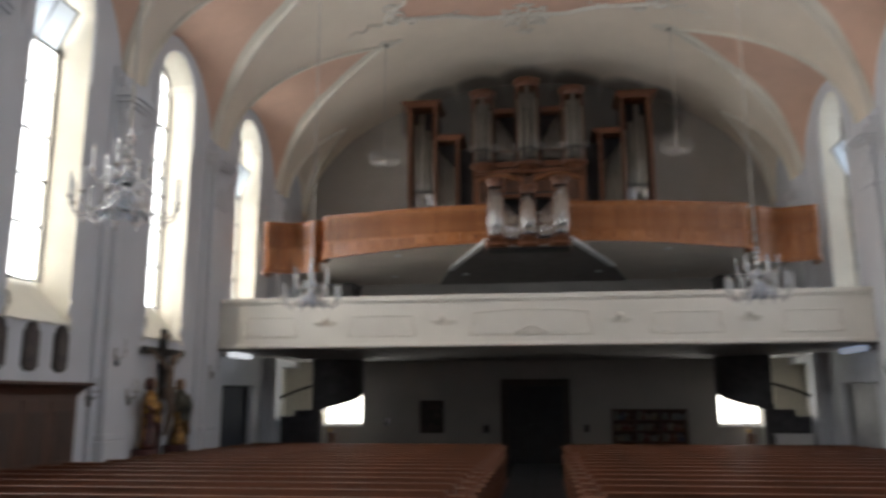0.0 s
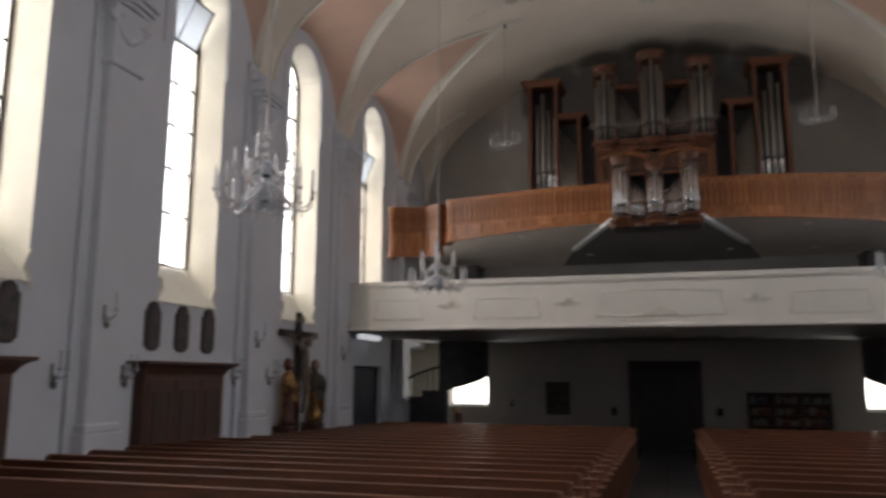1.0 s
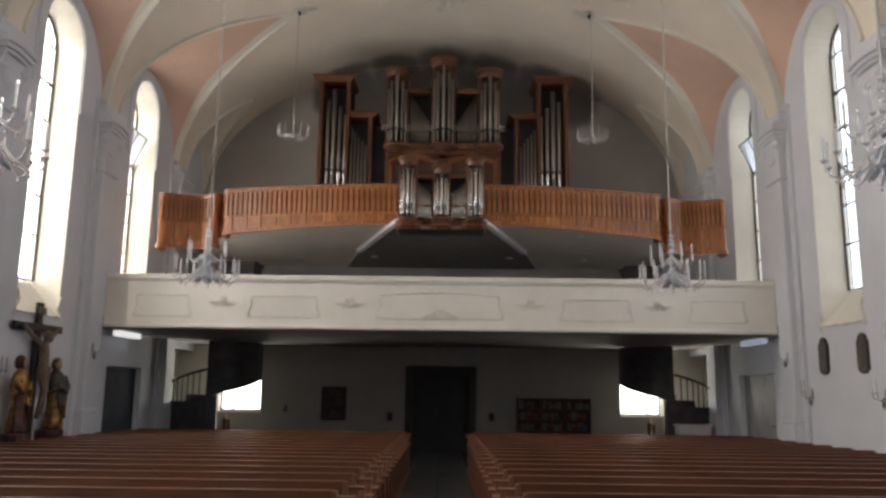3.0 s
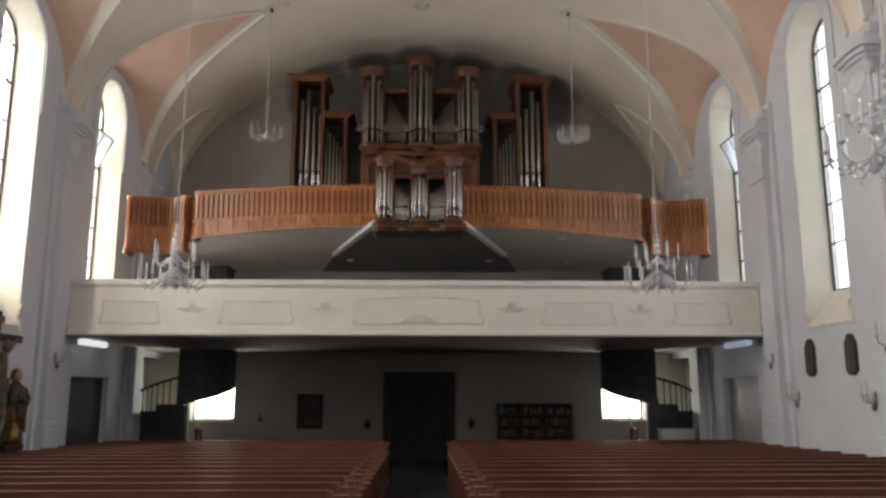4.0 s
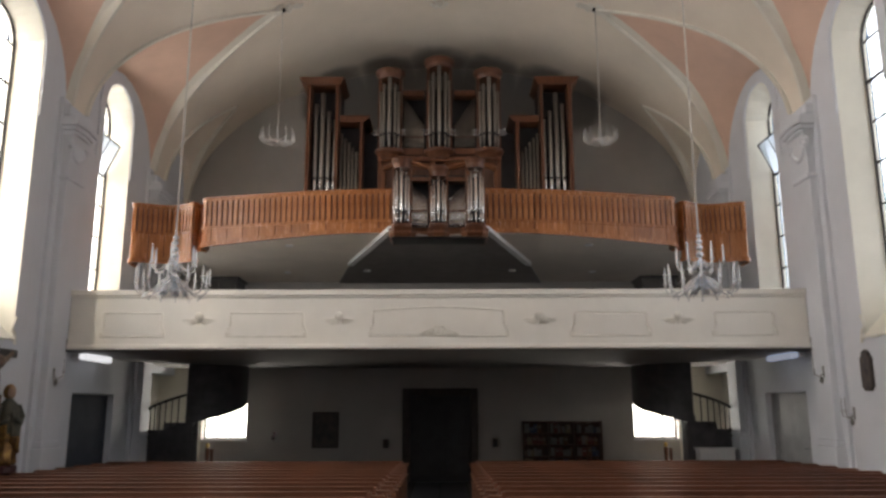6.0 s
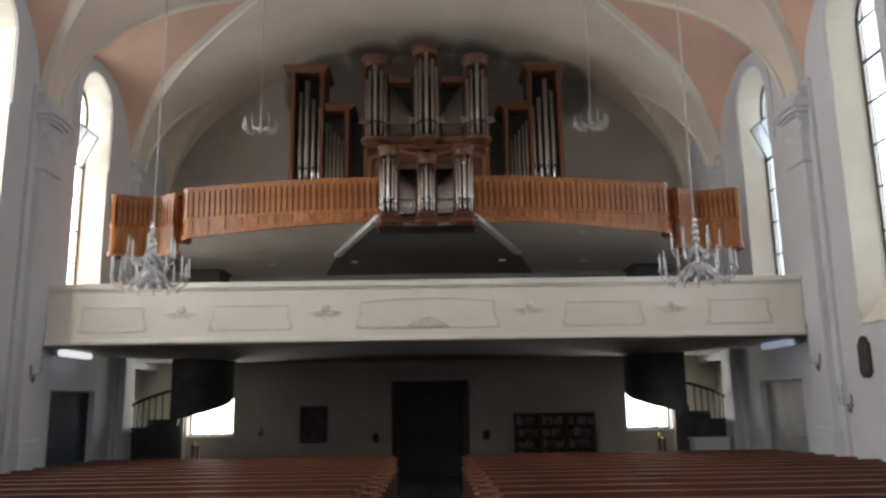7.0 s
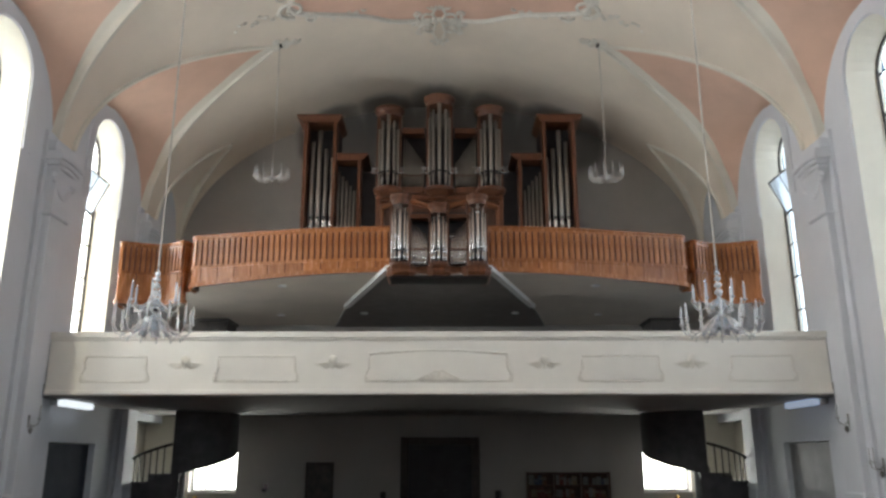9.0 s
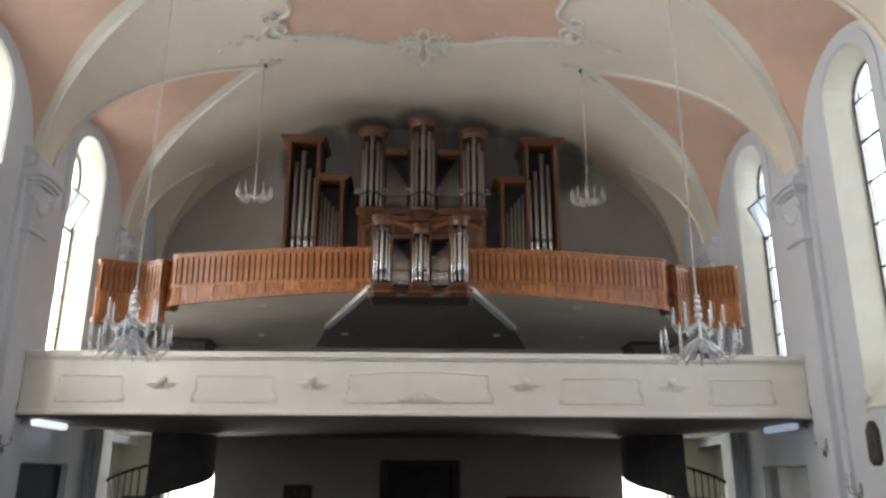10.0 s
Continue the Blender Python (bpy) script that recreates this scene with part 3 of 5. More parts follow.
bm = boxes((-60, 60, -60, 80, -0.35, -0.02))
ob = mesh_object("ground", bm, material("ground_grass", (0.10, 0.12, 0.06), 0.9, var=0.3, scale=0.6))
tagged(ob, "pale ground outside the church", "ground", kind="structure")
FLOOR_OB = mesh_object("floor", boxes((-7.9, 7.9, FRONT, BACK + 0.1, -0.2, 0.0)), M_JOINT)
tagged(FLOOR_OB, "dark stone floor of the nave", "floor", kind="structure")

stp = thing("chancel_steps", "stone steps up to the chancel platform", "steps", kind="structure")
for q in range(3):
    part("step", boxes((-WALL, WALL, FRONT, 5.1 - 0.28 * q, 0.137 * q, 0.137 * (q + 1)), bev=0.008), M_FLOOR, stp)

# ---- lower gallery ----
gal = thing("gallery", "white painted lower gallery with stucco panels on its front", "gallery", kind="structure")
# slab in the darkened colour that carries the shade below it
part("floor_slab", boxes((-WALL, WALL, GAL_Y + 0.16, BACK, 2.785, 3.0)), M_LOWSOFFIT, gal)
part("parapet", boxes((-FACE, FACE, GAL_Y, GAL_Y + 0.16, 2.80, 3.70)), M_PARAPET, gal)
part("coping", boxes((-FACE, FACE, GAL_Y - 0.05, GAL_Y + 0.22, 3.735, 3.84), (-FACE, FACE, GAL_Y - 0.025, GAL_Y + 0.19, 3.70, 3.735), bev=0.01), M_PARAPET, gal)
part("base_moulding", boxes((-FACE, FACE, GAL_Y - 0.03, GAL_Y + 0.02, 2.80, 2.88), bev=0.01), M_PARAPET, gal)


def stucco_panel(xc, w0, w1, z0, z1, crown):
    """Raised moulding: w0 half width below, w1 above; crown lifts the top edge."""
    y = GAL_Y + 0.004
    top = [(xc - w1 + 2 * w1 * q / 12, y, z1 + crown * math.sin(math.pi * q / 12)) for q in range(13)]
    sidel = [(xc - w0 - 0.03 * math.sin(q * 1.05), y, z0 + (z1 - z0) * q / 6) if q < 1 else (xc - w0 + (w0 - w1) * (q / 6) ** 1.4 - 0.035 * math.sin(math.pi * q / 6) * math.cos(q), y, z0 + (z1 - z0) * q / 6) for q in range(7)]
    sider = [(2 * xc - p[0], p[1], p[2]) for p in sidel]
    part("panel_moulding", tube(top, 0.016, 5), M_STUCCO, gal)
    part("panel_moulding", tube(sidel, 0.022, 5), M_STUCCO, gal)
    part("panel_moulding", tube(sider, 0.022, 5), M_STUCCO, gal)
    part("panel_moulding", tube([(xc - w0, y, z0), (xc, y, z0 - 0.004), (xc + w0, y, z0)], 0.016, 5), M_STUCCO, gal)
    part("panel_field", boxes((xc - min(w0, w1) + 0.03, xc + min(w0, w1) - 0.03, y - 0.010, y + 0.02, z0 + 0.03, z1 - 0.03)), M_PARAPET, gal)
    for s in (-1, 1):
        curl = [(xc + s * (w0 - 0.03 + 0.035 * math.cos(a) * (1 - a / 9)), y - 0.006, z0 + 0.035 + 0.035 * math.sin(a) * (1 - a / 9)) for a in [0.7 * q for q in range(11)]]
        part("panel_scroll", tube(curl, 0.011, 4), M_STUCCO, gal)


stucco_panel(0.0, 1.22, 1.13, 3.02, 3.47, 0.06)
for s in (-1, 1):
    stucco_panel(s * 3.03, 0.70, 0.62, 3.02, 3.43, 0.0)
    stucco_panel(s * 5.38, 0.56, 0.50, 3.02, 3.43, 0.0)
# leaf spray in the middle panel
spray = bmesh.new()
for s in (-1, 1):
    for q, r in ((0, 0.085), (1, 0.055), (2, 0.04), (3, 0.03)):
        cx = s * (0.05 + 0.075 * q)
        tube([(cx + r * math.cos(a) * (1 - a / 10), GAL_Y - 0.012, 3.06 + 0.02 * (3 - q) + r * math.sin(a) * (1 - a / 10)) for a in [0.7 * k for k in range(9)]], 0.013, 4, spray)
    tube([(0, GAL_Y - 0.01, 3.03), (s * 0.14, GAL_Y - 0.015, 3.05), (s * 0.27, GAL_Y - 0.012, 3.035), (s * 0.36, GAL_Y - 0.01, 3.06)], 0.014, 4, spray)
part("leaf_spray", spray, M_STUCCO, gal)


def winged_ornament(xc):
    bm = bmesh.new()
    b2 = bmesh.new()
    bmesh.ops.create_icosphere(b2, subdivisions=2, radius=0.078)
    bmesh.ops.scale(b2, vec=(1, 0.45, 1.0), verts=b2.verts[:])
    join(bm, b2, Matrix.Translation((xc, GAL_Y - 0.01, 3.37)))
    for s in (-1, 1):
        for q in range(4):
            tube([(xc + s * 0.05, GAL_Y - 0.012, 3.32 - 0.018 * q), (xc + s * (0.17 - 0.02 * q), GAL_Y - 0.008, 3.315 - 0.028 * q), (xc + s * (0.30 - 0.05 * q), GAL_Y - 0.004, 3.30 - 0.022 * q)], 0.015, 4, bm, 0.4)
    tube([(xc, GAL_Y - 0.01, 3.30), (xc, GAL_Y - 0.012, 3.22)], 0.03, 5, bm, 0.4)
    part("winged_ornament", bm, M_STUCCO, gal)


for s in (-1, 1):
    winged_ornament(s * 1.76)
    winged_ornament(s * 4.22)

# dark cupboard on the lower gallery
def gallery_bench(s):
    b = thing("cupboard", "dark cupboard standing on the lower gallery", "cupboard", "gallery cupboards")
    part("carcass", boxes((*sorted((s * 4.20, s * 4.92)), 18.9, 19.6, 3.0, 4.42), bev=0.01), M_BLACK, b)
    part("top", boxes((*sorted((s * 4.16, s * 4.96)), 18.85, 19.65, 4.42, 4.47), bev=0.008), M_BLACK, b)
    for q in range(2):
        xa = s * (4.22 + 0.35 * q)
        part("door", boxes((*sorted((xa, xa + s * 0.33)), 18.885, 18.9, 3.06, 4.36)), M_BLACK, b)


gallery_bench(-1)
gallery_bench(1)

# ---- upper organ gallery with its swinging timber front ----
def smooth_path(ctrl, step=0.04):
    """Catmull-Rom through plan points, resampled evenly."""
    P = [Vector(c) for c in ctrl]
    P = [2 * P[0] - P[1]] + P + [2 * P[-1] - P[-2]]
    pts = []
    for i in range(1, len(P) - 2):
        for q in range(24):
            t = q / 24
            a, b, c, d = P[i - 1], P[i], P[i + 1], P[i + 2]
            pts.append(0.5 * ((2 * b) + (c - a) * t + (2 * a - 5 * b + 4 * c - d) * t * t + (3 * b - a - 3 * c + d) * t ** 3))
    pts.append(P[-2])
    res, acc = [pts[0]], 0.0
    for a, b in zip(pts, pts[1:]):
        acc += (b - a).length
        if acc >= step:
            res.append(b)
            acc = 0.0
    res.append(pts[-1])
    return [(p.x, p.y) for p in res]


upper = thing("organ_gallery", "curved oak fronted organ gallery above the lower gallery", "gallery", kind="structure")
MAIN = [(-4.66, 18.26), (-4.66, 17.98), (-4.62, 17.84), (-4.50, 17.74), (-4.30, 17.70), (-3.54, 17.53), (-2.6, 17.33), (-1.86, 17.23), (-0.8, 17.17)]
ENDS = [(-6.22, 18.75), (-6.20, 18.35), (-6.12, 18.16), (-5.95, 18.20), (-5.65, 18.33), (-5.32, 18.34), (-5.04, 18.19), (-4.90, 18.10), (-4.87, 18.28)]
RAIL_TOP = 5.815


def bottom_edge(x, z0):
    """The main front deepens towards its ends."""
    if z0 < 4.95:
        return z0
    return z0 - 0.15 * max(0.0, (abs(x) - 0.8) / 3.8) ** 1.6


def sweep_edge(path, section, z0):
    """As sweep, with heights "b", "b-" and "b+" taken at the bottom edge."""
    bm = sweep(path, [(o, 0.0 if isinstance(z, str) else z) for o, z in section])
    bm.verts.ensure_lookup_table()
    k = len(section)
    for i, (x, y) in enumerate(path):
        b = bottom_edge(x, z0)
        for j, (o, z) in enumerate(section):
            if isinstance(z, str):
                bm.verts[i * k + j].co.z = b + {"b": 0.0, "b-": -0.03, "b+": 0.05}[z]
    return bm


def rail_front(ctrl, z0, zmid, batten_gap, s):
    base = smooth_path(ctrl, 0.05)
    path = [(s * -x, y) for x, y in base]
    if s > 0:
        path = path[::-1]
    part("front_board", sweep_edge(path, [(0.0, "b"), (0.0, RAIL_TOP), (-0.05, RAIL_TOP), (-0.05, "b")], z0), M_RAILD, upper)
    part("top_rail", sweep(path, [(0.045, RAIL_TOP - 0.005), (0.05, RAIL_TOP + 0.03), (-0.09, RAIL_TOP + 0.03), (-0.09, RAIL_TOP - 0.005)]), M_RAIL, upper)
    part("rail_lip", sweep(path, [(0.0, RAIL_TOP - 0.06), (0.028, RAIL_TOP - 0.06), (0.028, RAIL_TOP - 0.008), (0.0, RAIL_TOP - 0.008)]), M_RAIL, upper)
    part("middle_rail", sweep(path, [(0.0, zmid - 0.03), (0.034, zmid - 0.03), (0.034, zmid + 0.02), (0.0, zmid + 0.02)]), M_RAIL, upper)
    part("bottom_rail", sweep_edge(path, [(0.0, "b-"), (0.045, "b-"), (0.045, "b+"), (0.0, "b+")], z0), M_RAIL, upper)
    # single boards above, wide panels below
    P = [Vector(p) for p in path]
    length = [0.0]
    for a, b in zip(P, P[1:]):
        length.append(length[-1] + (b - a).length)

    def at(d):
        d = min(max(d, 0.0), length[-1] - 1e-6)
        k = max(i for i in range(len(length)) if length[i] <= d)
        k = min(k, len(P) - 2)
        f = (d - length[k]) / max(1e-9, length[k + 1] - length[k])
        return P[k].lerp(P[k + 1], f), (P[k + 1] - P[k]).normalized()
    n = max(1, round(length[-1] / batten_gap))
    for i in range(n):
        d = (i + 0.5) * length[-1] / n
        p, way = at(d)
        ang = math.atan2(way.y, way.x)
        w = batten_gap * 0.365
        b = part("board", boxes((-w, w, -0.030, -0.001, zmid + 0.02, RAIL_TOP - 0.06), bev=0.006), M_RAIL, upper)
        b.matrix_world = at_plan(p.x, p.y, 0) @ Matrix.Rotation(ang, 4, 'Z')
    n = max(1, round(length[-1] / (batten_gap * 3.0)))
    for i in range(n):
        a = (i + 0.025) * length[-1] / n
        b_ = (i + 0.975) * length[-1] / n
        seg = [at(a + (b_ - a) * q / 4)[0] for q in range(5)]
        part("panel", sweep_edge([(v.x, v.y) for v in seg], [(0.001, "b+"), (0.014, "b+"), (0.014, zmid - 0.03), (0.001, zmid - 0.03)], z0), M_RAIL, upper)


for s in (-1, 1):
    rail_front(MAIN, 5.03, 5.235, 0.110, s)
    rail_front(ENDS, 4.66, 5.25, 0.095, s)
    rail_front([(-4.89, 18.28), (-4.80, 18.29), (-4.72, 18.29), (-4.65, 18.28)], 4.90, 5.24, 0.10, s)

# slab of the upper gallery, its edge following the front
edge = smooth_path(ENDS, 0.08) + smooth_path(MAIN, 0.08)
outline = [(-6.20, BACK)] + [(x, y + 0.02) for x, y in edge]
outline = outline + [(-x, y) for x, y in outline[::-1]]
part("slab", prism(outline, "z", 4.985, 5.05), M_SOFFIT, upper)
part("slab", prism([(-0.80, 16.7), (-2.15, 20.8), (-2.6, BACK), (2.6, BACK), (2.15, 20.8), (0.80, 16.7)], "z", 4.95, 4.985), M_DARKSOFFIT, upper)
for s in (-1, 1):
    o = [(s * 0.78, 16.6), (s * 0.90, 16.6), (s * 2.06, 20.1), (s * 1.93, 20.1)]
    part("bracket_beam", prism(o if s > 0 else o[::-1], "z", 4.905, 4.985), M_WHITE, upper)


def downlight(x, y):
    t = thing("downlight", "small round white spotlight set in the gallery soffit", "ceiling lamp", "soffit downlights")
    part("ring", lathe([(0.055, -0.03), (0.085, -0.025), (0.085, -0.001), (0.055, -0.001)], 16), M_WHITE, t)
    part("lens", lathe([(0.0, -0.014), (0.055, -0.016), (0.055, -0.002)], 16), M_LAMP, t)
    t.matrix_world = at_plan(x, y, 4.985 if abs(x) > 0.78 + (y - 16.6) * 0.345 else 4.95)


for s in (-1, 1):
    for x, y in ((3.0, 18.2), (3.65, 21.3), (1.70, 20.9)):
        downlight(s * x, y)

# ---- organ ----
organ = thing("organ", "oak cased pipe organ with silvery pipes in round towers", "organ")


def pipe(x, y, z0, z1, r, body=0.0):
    """A flue pipe: conical foot, mouth, cylindrical body."""
    foot = min(0.28, 0.17 * (z1 - z0)) + body
    bm = lathe([(r * 0.40, z0), (r * 0.95, z0 + foot), (r * 0.62, z0 + foot + 0.004), (r, z0 + foot + 0.05), (r, z1), (r * 0.86, z1), (r * 0.86, z1 - 0.05)], 14, x, y)
    p = part("pipe", bm, M_PIPEBRIGHT if z0 < 5.2 else M_PIPE, organ, smooth=True)
    return p


def mouth(x, y, z, r):
    part("pipe_mouth", boxes((x - r * 0.55, x + r * 0.55, y - r - 0.004, y - r * 0.5, z, z + 0.05)), M_ORGAND, organ)


def crown(xc, yc, z, r, a0=180, a1=360, h=0.20):
    """Round moulded cornice of a tower."""
    bm = lathe([(r * 0.80, z - 0.06), (r * 0.86, z - 0.02), (r * 0.88, z + h * 0.2), (r * 0.98, z + h * 0.5), (r * 1.03, z + h * 0.62), (r * 1.03, z + h * 0.78), (r * 1.06, z + h * 0.82), (r * 1.06, z + h), (r * 0.9, z + h + 0.01)], 24, xc, yc)
    return part("tower_cornice", bm, M_ORGAN, organ, smooth=False)


def foot_shelf(xc, yc, z, r, h=0.22):
    bm = lathe([(0.0, z - h), (r * 0.55, z - h), (r * 0.75, z - h * 0.6), (r * 0.98, z - h * 0.35), (r * 1.04, z - h * 0.1), (r, z), (0, z)], 22, xc, yc)
    return part("tower_console", bm, M_ORGAN, organ)


OY = 20.55   # front of the main case
# pedal towers
for s in (-1, 1):
    def sx(a, b):
        return sorted((s * a, s * b))
    # the box at 1.47 to 1.83 is added as shade between the cases
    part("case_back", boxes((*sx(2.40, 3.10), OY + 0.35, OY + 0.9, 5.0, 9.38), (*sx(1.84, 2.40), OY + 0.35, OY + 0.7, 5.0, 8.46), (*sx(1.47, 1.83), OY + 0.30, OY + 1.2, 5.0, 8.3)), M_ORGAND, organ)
    part("stile", boxes((*sx(3.09, 3.18), OY - 0.02, OY + 0.9, 5.0, 9.45), bev=0.01), M_ORGAN, organ)
    part("stile", boxes((*sx(2.41, 2.49), OY - 0.02, OY + 0.9, 5.0, 9.45), bev=0.01), M_ORGAN, organ)
    part("stile", boxes((*sx(1.82, 1.90), OY - 0.02, OY + 0.7, 5.0, 8.50), bev=0.01), M_ORGAN, organ)
    # flaring cornices
    for xa, xb, z, fl in ((2.38, 3.20, 9.44, 0.15), (1.80, 2.38, 8.48, 0.09)):
        bm = bmesh.new()
        lo = [(s * (xa - 0.0), OY - 0.03), (s * (xb + 0.0), OY - 0.03), (s * xb, OY + 0.95), (s * xa, OY + 0.95)]
        hi = [(s * (xa - (0.10 if z > 9 else 0.14)), OY - fl), (s * (xb + (fl if z > 9 else 0.0)), OY - fl), (s * (xb + (fl if z > 9 else 0.0)), OY + 0.95), (s * (xa - (0.10 if z > 9 else 0.14)), OY + 0.95)]
        R = [[bm.verts.new((*p, zz)) for p in pp] for pp, zz in ((lo, z), (hi, z + 0.11), (hi, z + 0.145))]
        for a, b in zip(R, R[1:]):
            for k in range(4):
                bm.faces.new((a[k], a[(k + 1) % 4], b[(k + 1) % 4], b[k]))
        bm.faces.new(R[0])
        bm.faces.new(R[-1])
        bmesh.ops.recalc_face_normals(bm, faces=bm.faces[:])
        part("cornice", bm, M_ORGAN, organ)
    tops = [8.98, 9.27, 8.80, 8.58]
    for k, zt in enumerate(tops):
        x = s * (2.965 - 0.155 * k)
        pipe(x, OY + 0.12, 5.55, zt, 0.048 if k != 1 else 0.054, 1.22)
        mouth(x, OY + 0.12, 7.09, 0.05)
        part("pipe_foot", lathe([(0.022, 6.2), (0.052, 7.03), (0.050, 7.06)], 12, x, OY + 0.12), M_PIPEBRIGHT, organ, smooth=True)
    for k in range(5):
        x = s * (2.345 - 0.092 * k)
        pipe(x, OY + 0.12, 5.6, 8.23 - 0.115 * k, 0.030, 0.4)
    part("pipe_bar", boxes((*sx(2.5, 3.06), OY + 0.16, OY + 0.2, 6.30, 6.36)), M_ORGAN, organ)
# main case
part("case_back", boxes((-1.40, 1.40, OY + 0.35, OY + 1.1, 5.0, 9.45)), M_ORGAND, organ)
for s in (-1, 1):
    part("stile", boxes((*sorted((s * 1.36, s * 1.46)), OY - 0.02, OY + 1.0, 5.0, 9.5), bev=0.01), M_ORGAN, organ)
for xc, zt, r in ((-1.18, 9.56, 0.34), (0.0, 9.84, 0.36), (1.18, 9.56, 0.34)):
    crown(xc, OY + 0.05, zt + 0.04, r, h=0.16)
    foot_shelf(xc, OY + 0.05, 7.77, r, 0.22)
    for sgn in (-1, 1):
        part("tower_stile", boxes((xc + sgn * (r - 0.09) - 0.035, xc + sgn * (r - 0.09) + 0.035, OY - 0.06, OY + 0.3, 7.77, zt), bev=0.008), M_ORGAN, organ)
    for k, a in enumerate((-72, -36, 0, 36, 72)):
        rr = r - 0.12
        px, py = xc + rr * math.sin(radians(a)), OY - 0.02 - (r - 0.10) * math.cos(radians(a))
        hh = (zt - 0.05) - (0.0, 0.14, 0.30)[abs(k - 2)]
        pipe(px, py, 7.78, hh, 0.044 if k == 2 else 0.034)
        mouth(px, py, 8.08, 0.045)
    for sgn in (-1, 1):
        bell = bmesh.new()
        for dz in (-0.055, 0.055):
            for dx in (-0.05, 0.045):
                b2 = bmesh.new()
                bmesh.ops.create_icosphere(b2, subdivisions=1, radius=0.03)
                bmesh.ops.scale(b2, vec=(1.35, 1.0, 0.75), verts=b2.verts[:])
                join(bell, b2, Matrix.Translation((xc + sgn * (r - 0.03) + dx, OY - 0.17, 8.16 + dz)))
            tube([(xc + sgn * (r - 0.03) - 0.06, OY - 0.15, 8.16 + dz), (xc + sgn * (r - 0.03) + 0.06, OY - 0.15, 8.16 + dz)], 0.009, 5, bell)
        tube([(xc + sgn * (r - 0.03), OY - 0.14, 8.09), (xc + sgn * (r - 0.03), OY - 0.14, 8.23)], 0.009, 5, bell)
        part("bell_ornament", bell, M_SILVER, organ)
for s in (-1, 1):
    # flat fields between the towers: pipes falling towards the middle
    for k in range(9):
        x = s * (0.83 - 0.055 * k)
        pipe(x, OY + 0.10, 7.86, 9.13 - 0.085 * k, 0.019)
    part("field_rail", boxes((*sorted((s * 0.36, s * 0.88)), OY - 0.02, OY + 0.3, 9.15, 9.29), bev=0.015), M_ORGAN, organ)
    part("field_rail", boxes((*sorted((s * 0.36, s * 0.88)), OY + 0.02, OY + 0.3, 7.68, 7.84), bev=0.01), M_ORGAN, organ)
    part("pipe_bar", boxes((*sorted((s * 0.36, s * 0.88)), OY + 0.06, OY + 0.085, 8.12, 8.14)), M_ORGAN, organ)
    # panelled lower case
    part("case_panel", boxes((*sorted((s * 0.10, s * 1.36)), OY + 0.04, OY + 0.10, 5.0, 7.66)), M_ORGAN, organ)
    for xa, xb in ((0.22, 0.60), (0.76, 1.28)):
        part("case_field", boxes((*sorted((s * xa, s * xb)), OY + 0.022, OY + 0.04, 6.80, 7.30), bev=0.012), M_ORGANF, organ)
        part("case_field", boxes((*sorted((s * xa, s * xb)), OY + 0.022, OY + 0.04, 5.5, 6.60), bev=0.012), M_ORGANF, organ)
    # swinging mouldings over the panels, a frame round each
    part("swag_moulding", tube([(s * (0.14 + 1.2 * q / 12), OY - 0.02, 7.30 + 0.16 * math.sin(math.pi * q / 12)) for q in range(13)], 0.065, 7), M_ORGANL, organ)
    part("swag_moulding", tube([(s * (0.14 + 1.2 * q / 12), OY - 0.01, 6.70 + 0.02 * math.cos(math.pi * q / 6)) for q in range(13)], 0.050, 7), M_ORGANL, organ)
    for xa in (0.19, 0.67, 1.32):
        part("panel_stile", boxes((*sorted((s * (xa - 0.045), s * (xa + 0.045))), OY - 0.03, OY + 0.045, 5.2, 7.32), bev=0.012), M_ORGANL, organ)
part("case_cornice", boxes((-1.46, 1.46, OY - 0.05, OY + 0.3, 7.50, 7.60), bev=0.02), M_ORGAN, organ)
part("centre_block", boxes((-0.145, 0.145, OY - 0.06, OY + 0.1, 6.6, 7.42), bev=0.02), M_ORGANF, organ)

# positive division on the gallery front
pos = thing("positive_organ", "small oak organ case with silver pipes on the gallery front", "organ")
organ_main, organ = organ, pos
RY = 16.52
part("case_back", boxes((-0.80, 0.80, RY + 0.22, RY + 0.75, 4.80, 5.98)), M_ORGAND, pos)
for s in (-1, 1):
    part("side_panel", boxes((*sorted((s * 0.78, s * 0.83)), RY + 0.0, RY + 0.78, 4.80, 6.1), bev=0.008), M_ORGAN, pos)
bm = sweep([(-0.88, RY + 0.72), (-0.88, RY), (-0.78, RY - 0.14), (-0.50, RY - 0.14), (-0.38, RY - 0.03), (-0.2, RY - 0.05), (-0.1, RY - 0.13), (0.1, RY - 0.13), (0.2, RY - 0.05), (0.38, RY - 0.03), (0.50, RY - 0.14), (0.78, RY - 0.14), (0.88, RY), (0.88, RY + 0.72)],
           [(-0.12, 4.76), (-0.02, 4.76), (0.02, 4.82), (0.0, 4.86), (0.03, 4.92), (-0.12, 4.92)])
part("base_moulding", bm, M_ORGAN, pos)
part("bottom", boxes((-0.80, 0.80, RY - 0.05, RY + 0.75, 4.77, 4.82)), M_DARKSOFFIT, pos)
part("soffit_plate", boxes((-0.84, 0.84, RY - 0.06, RY + 0.5, 4.74, 4.77), bev=0.008), M_BLACK, pos)
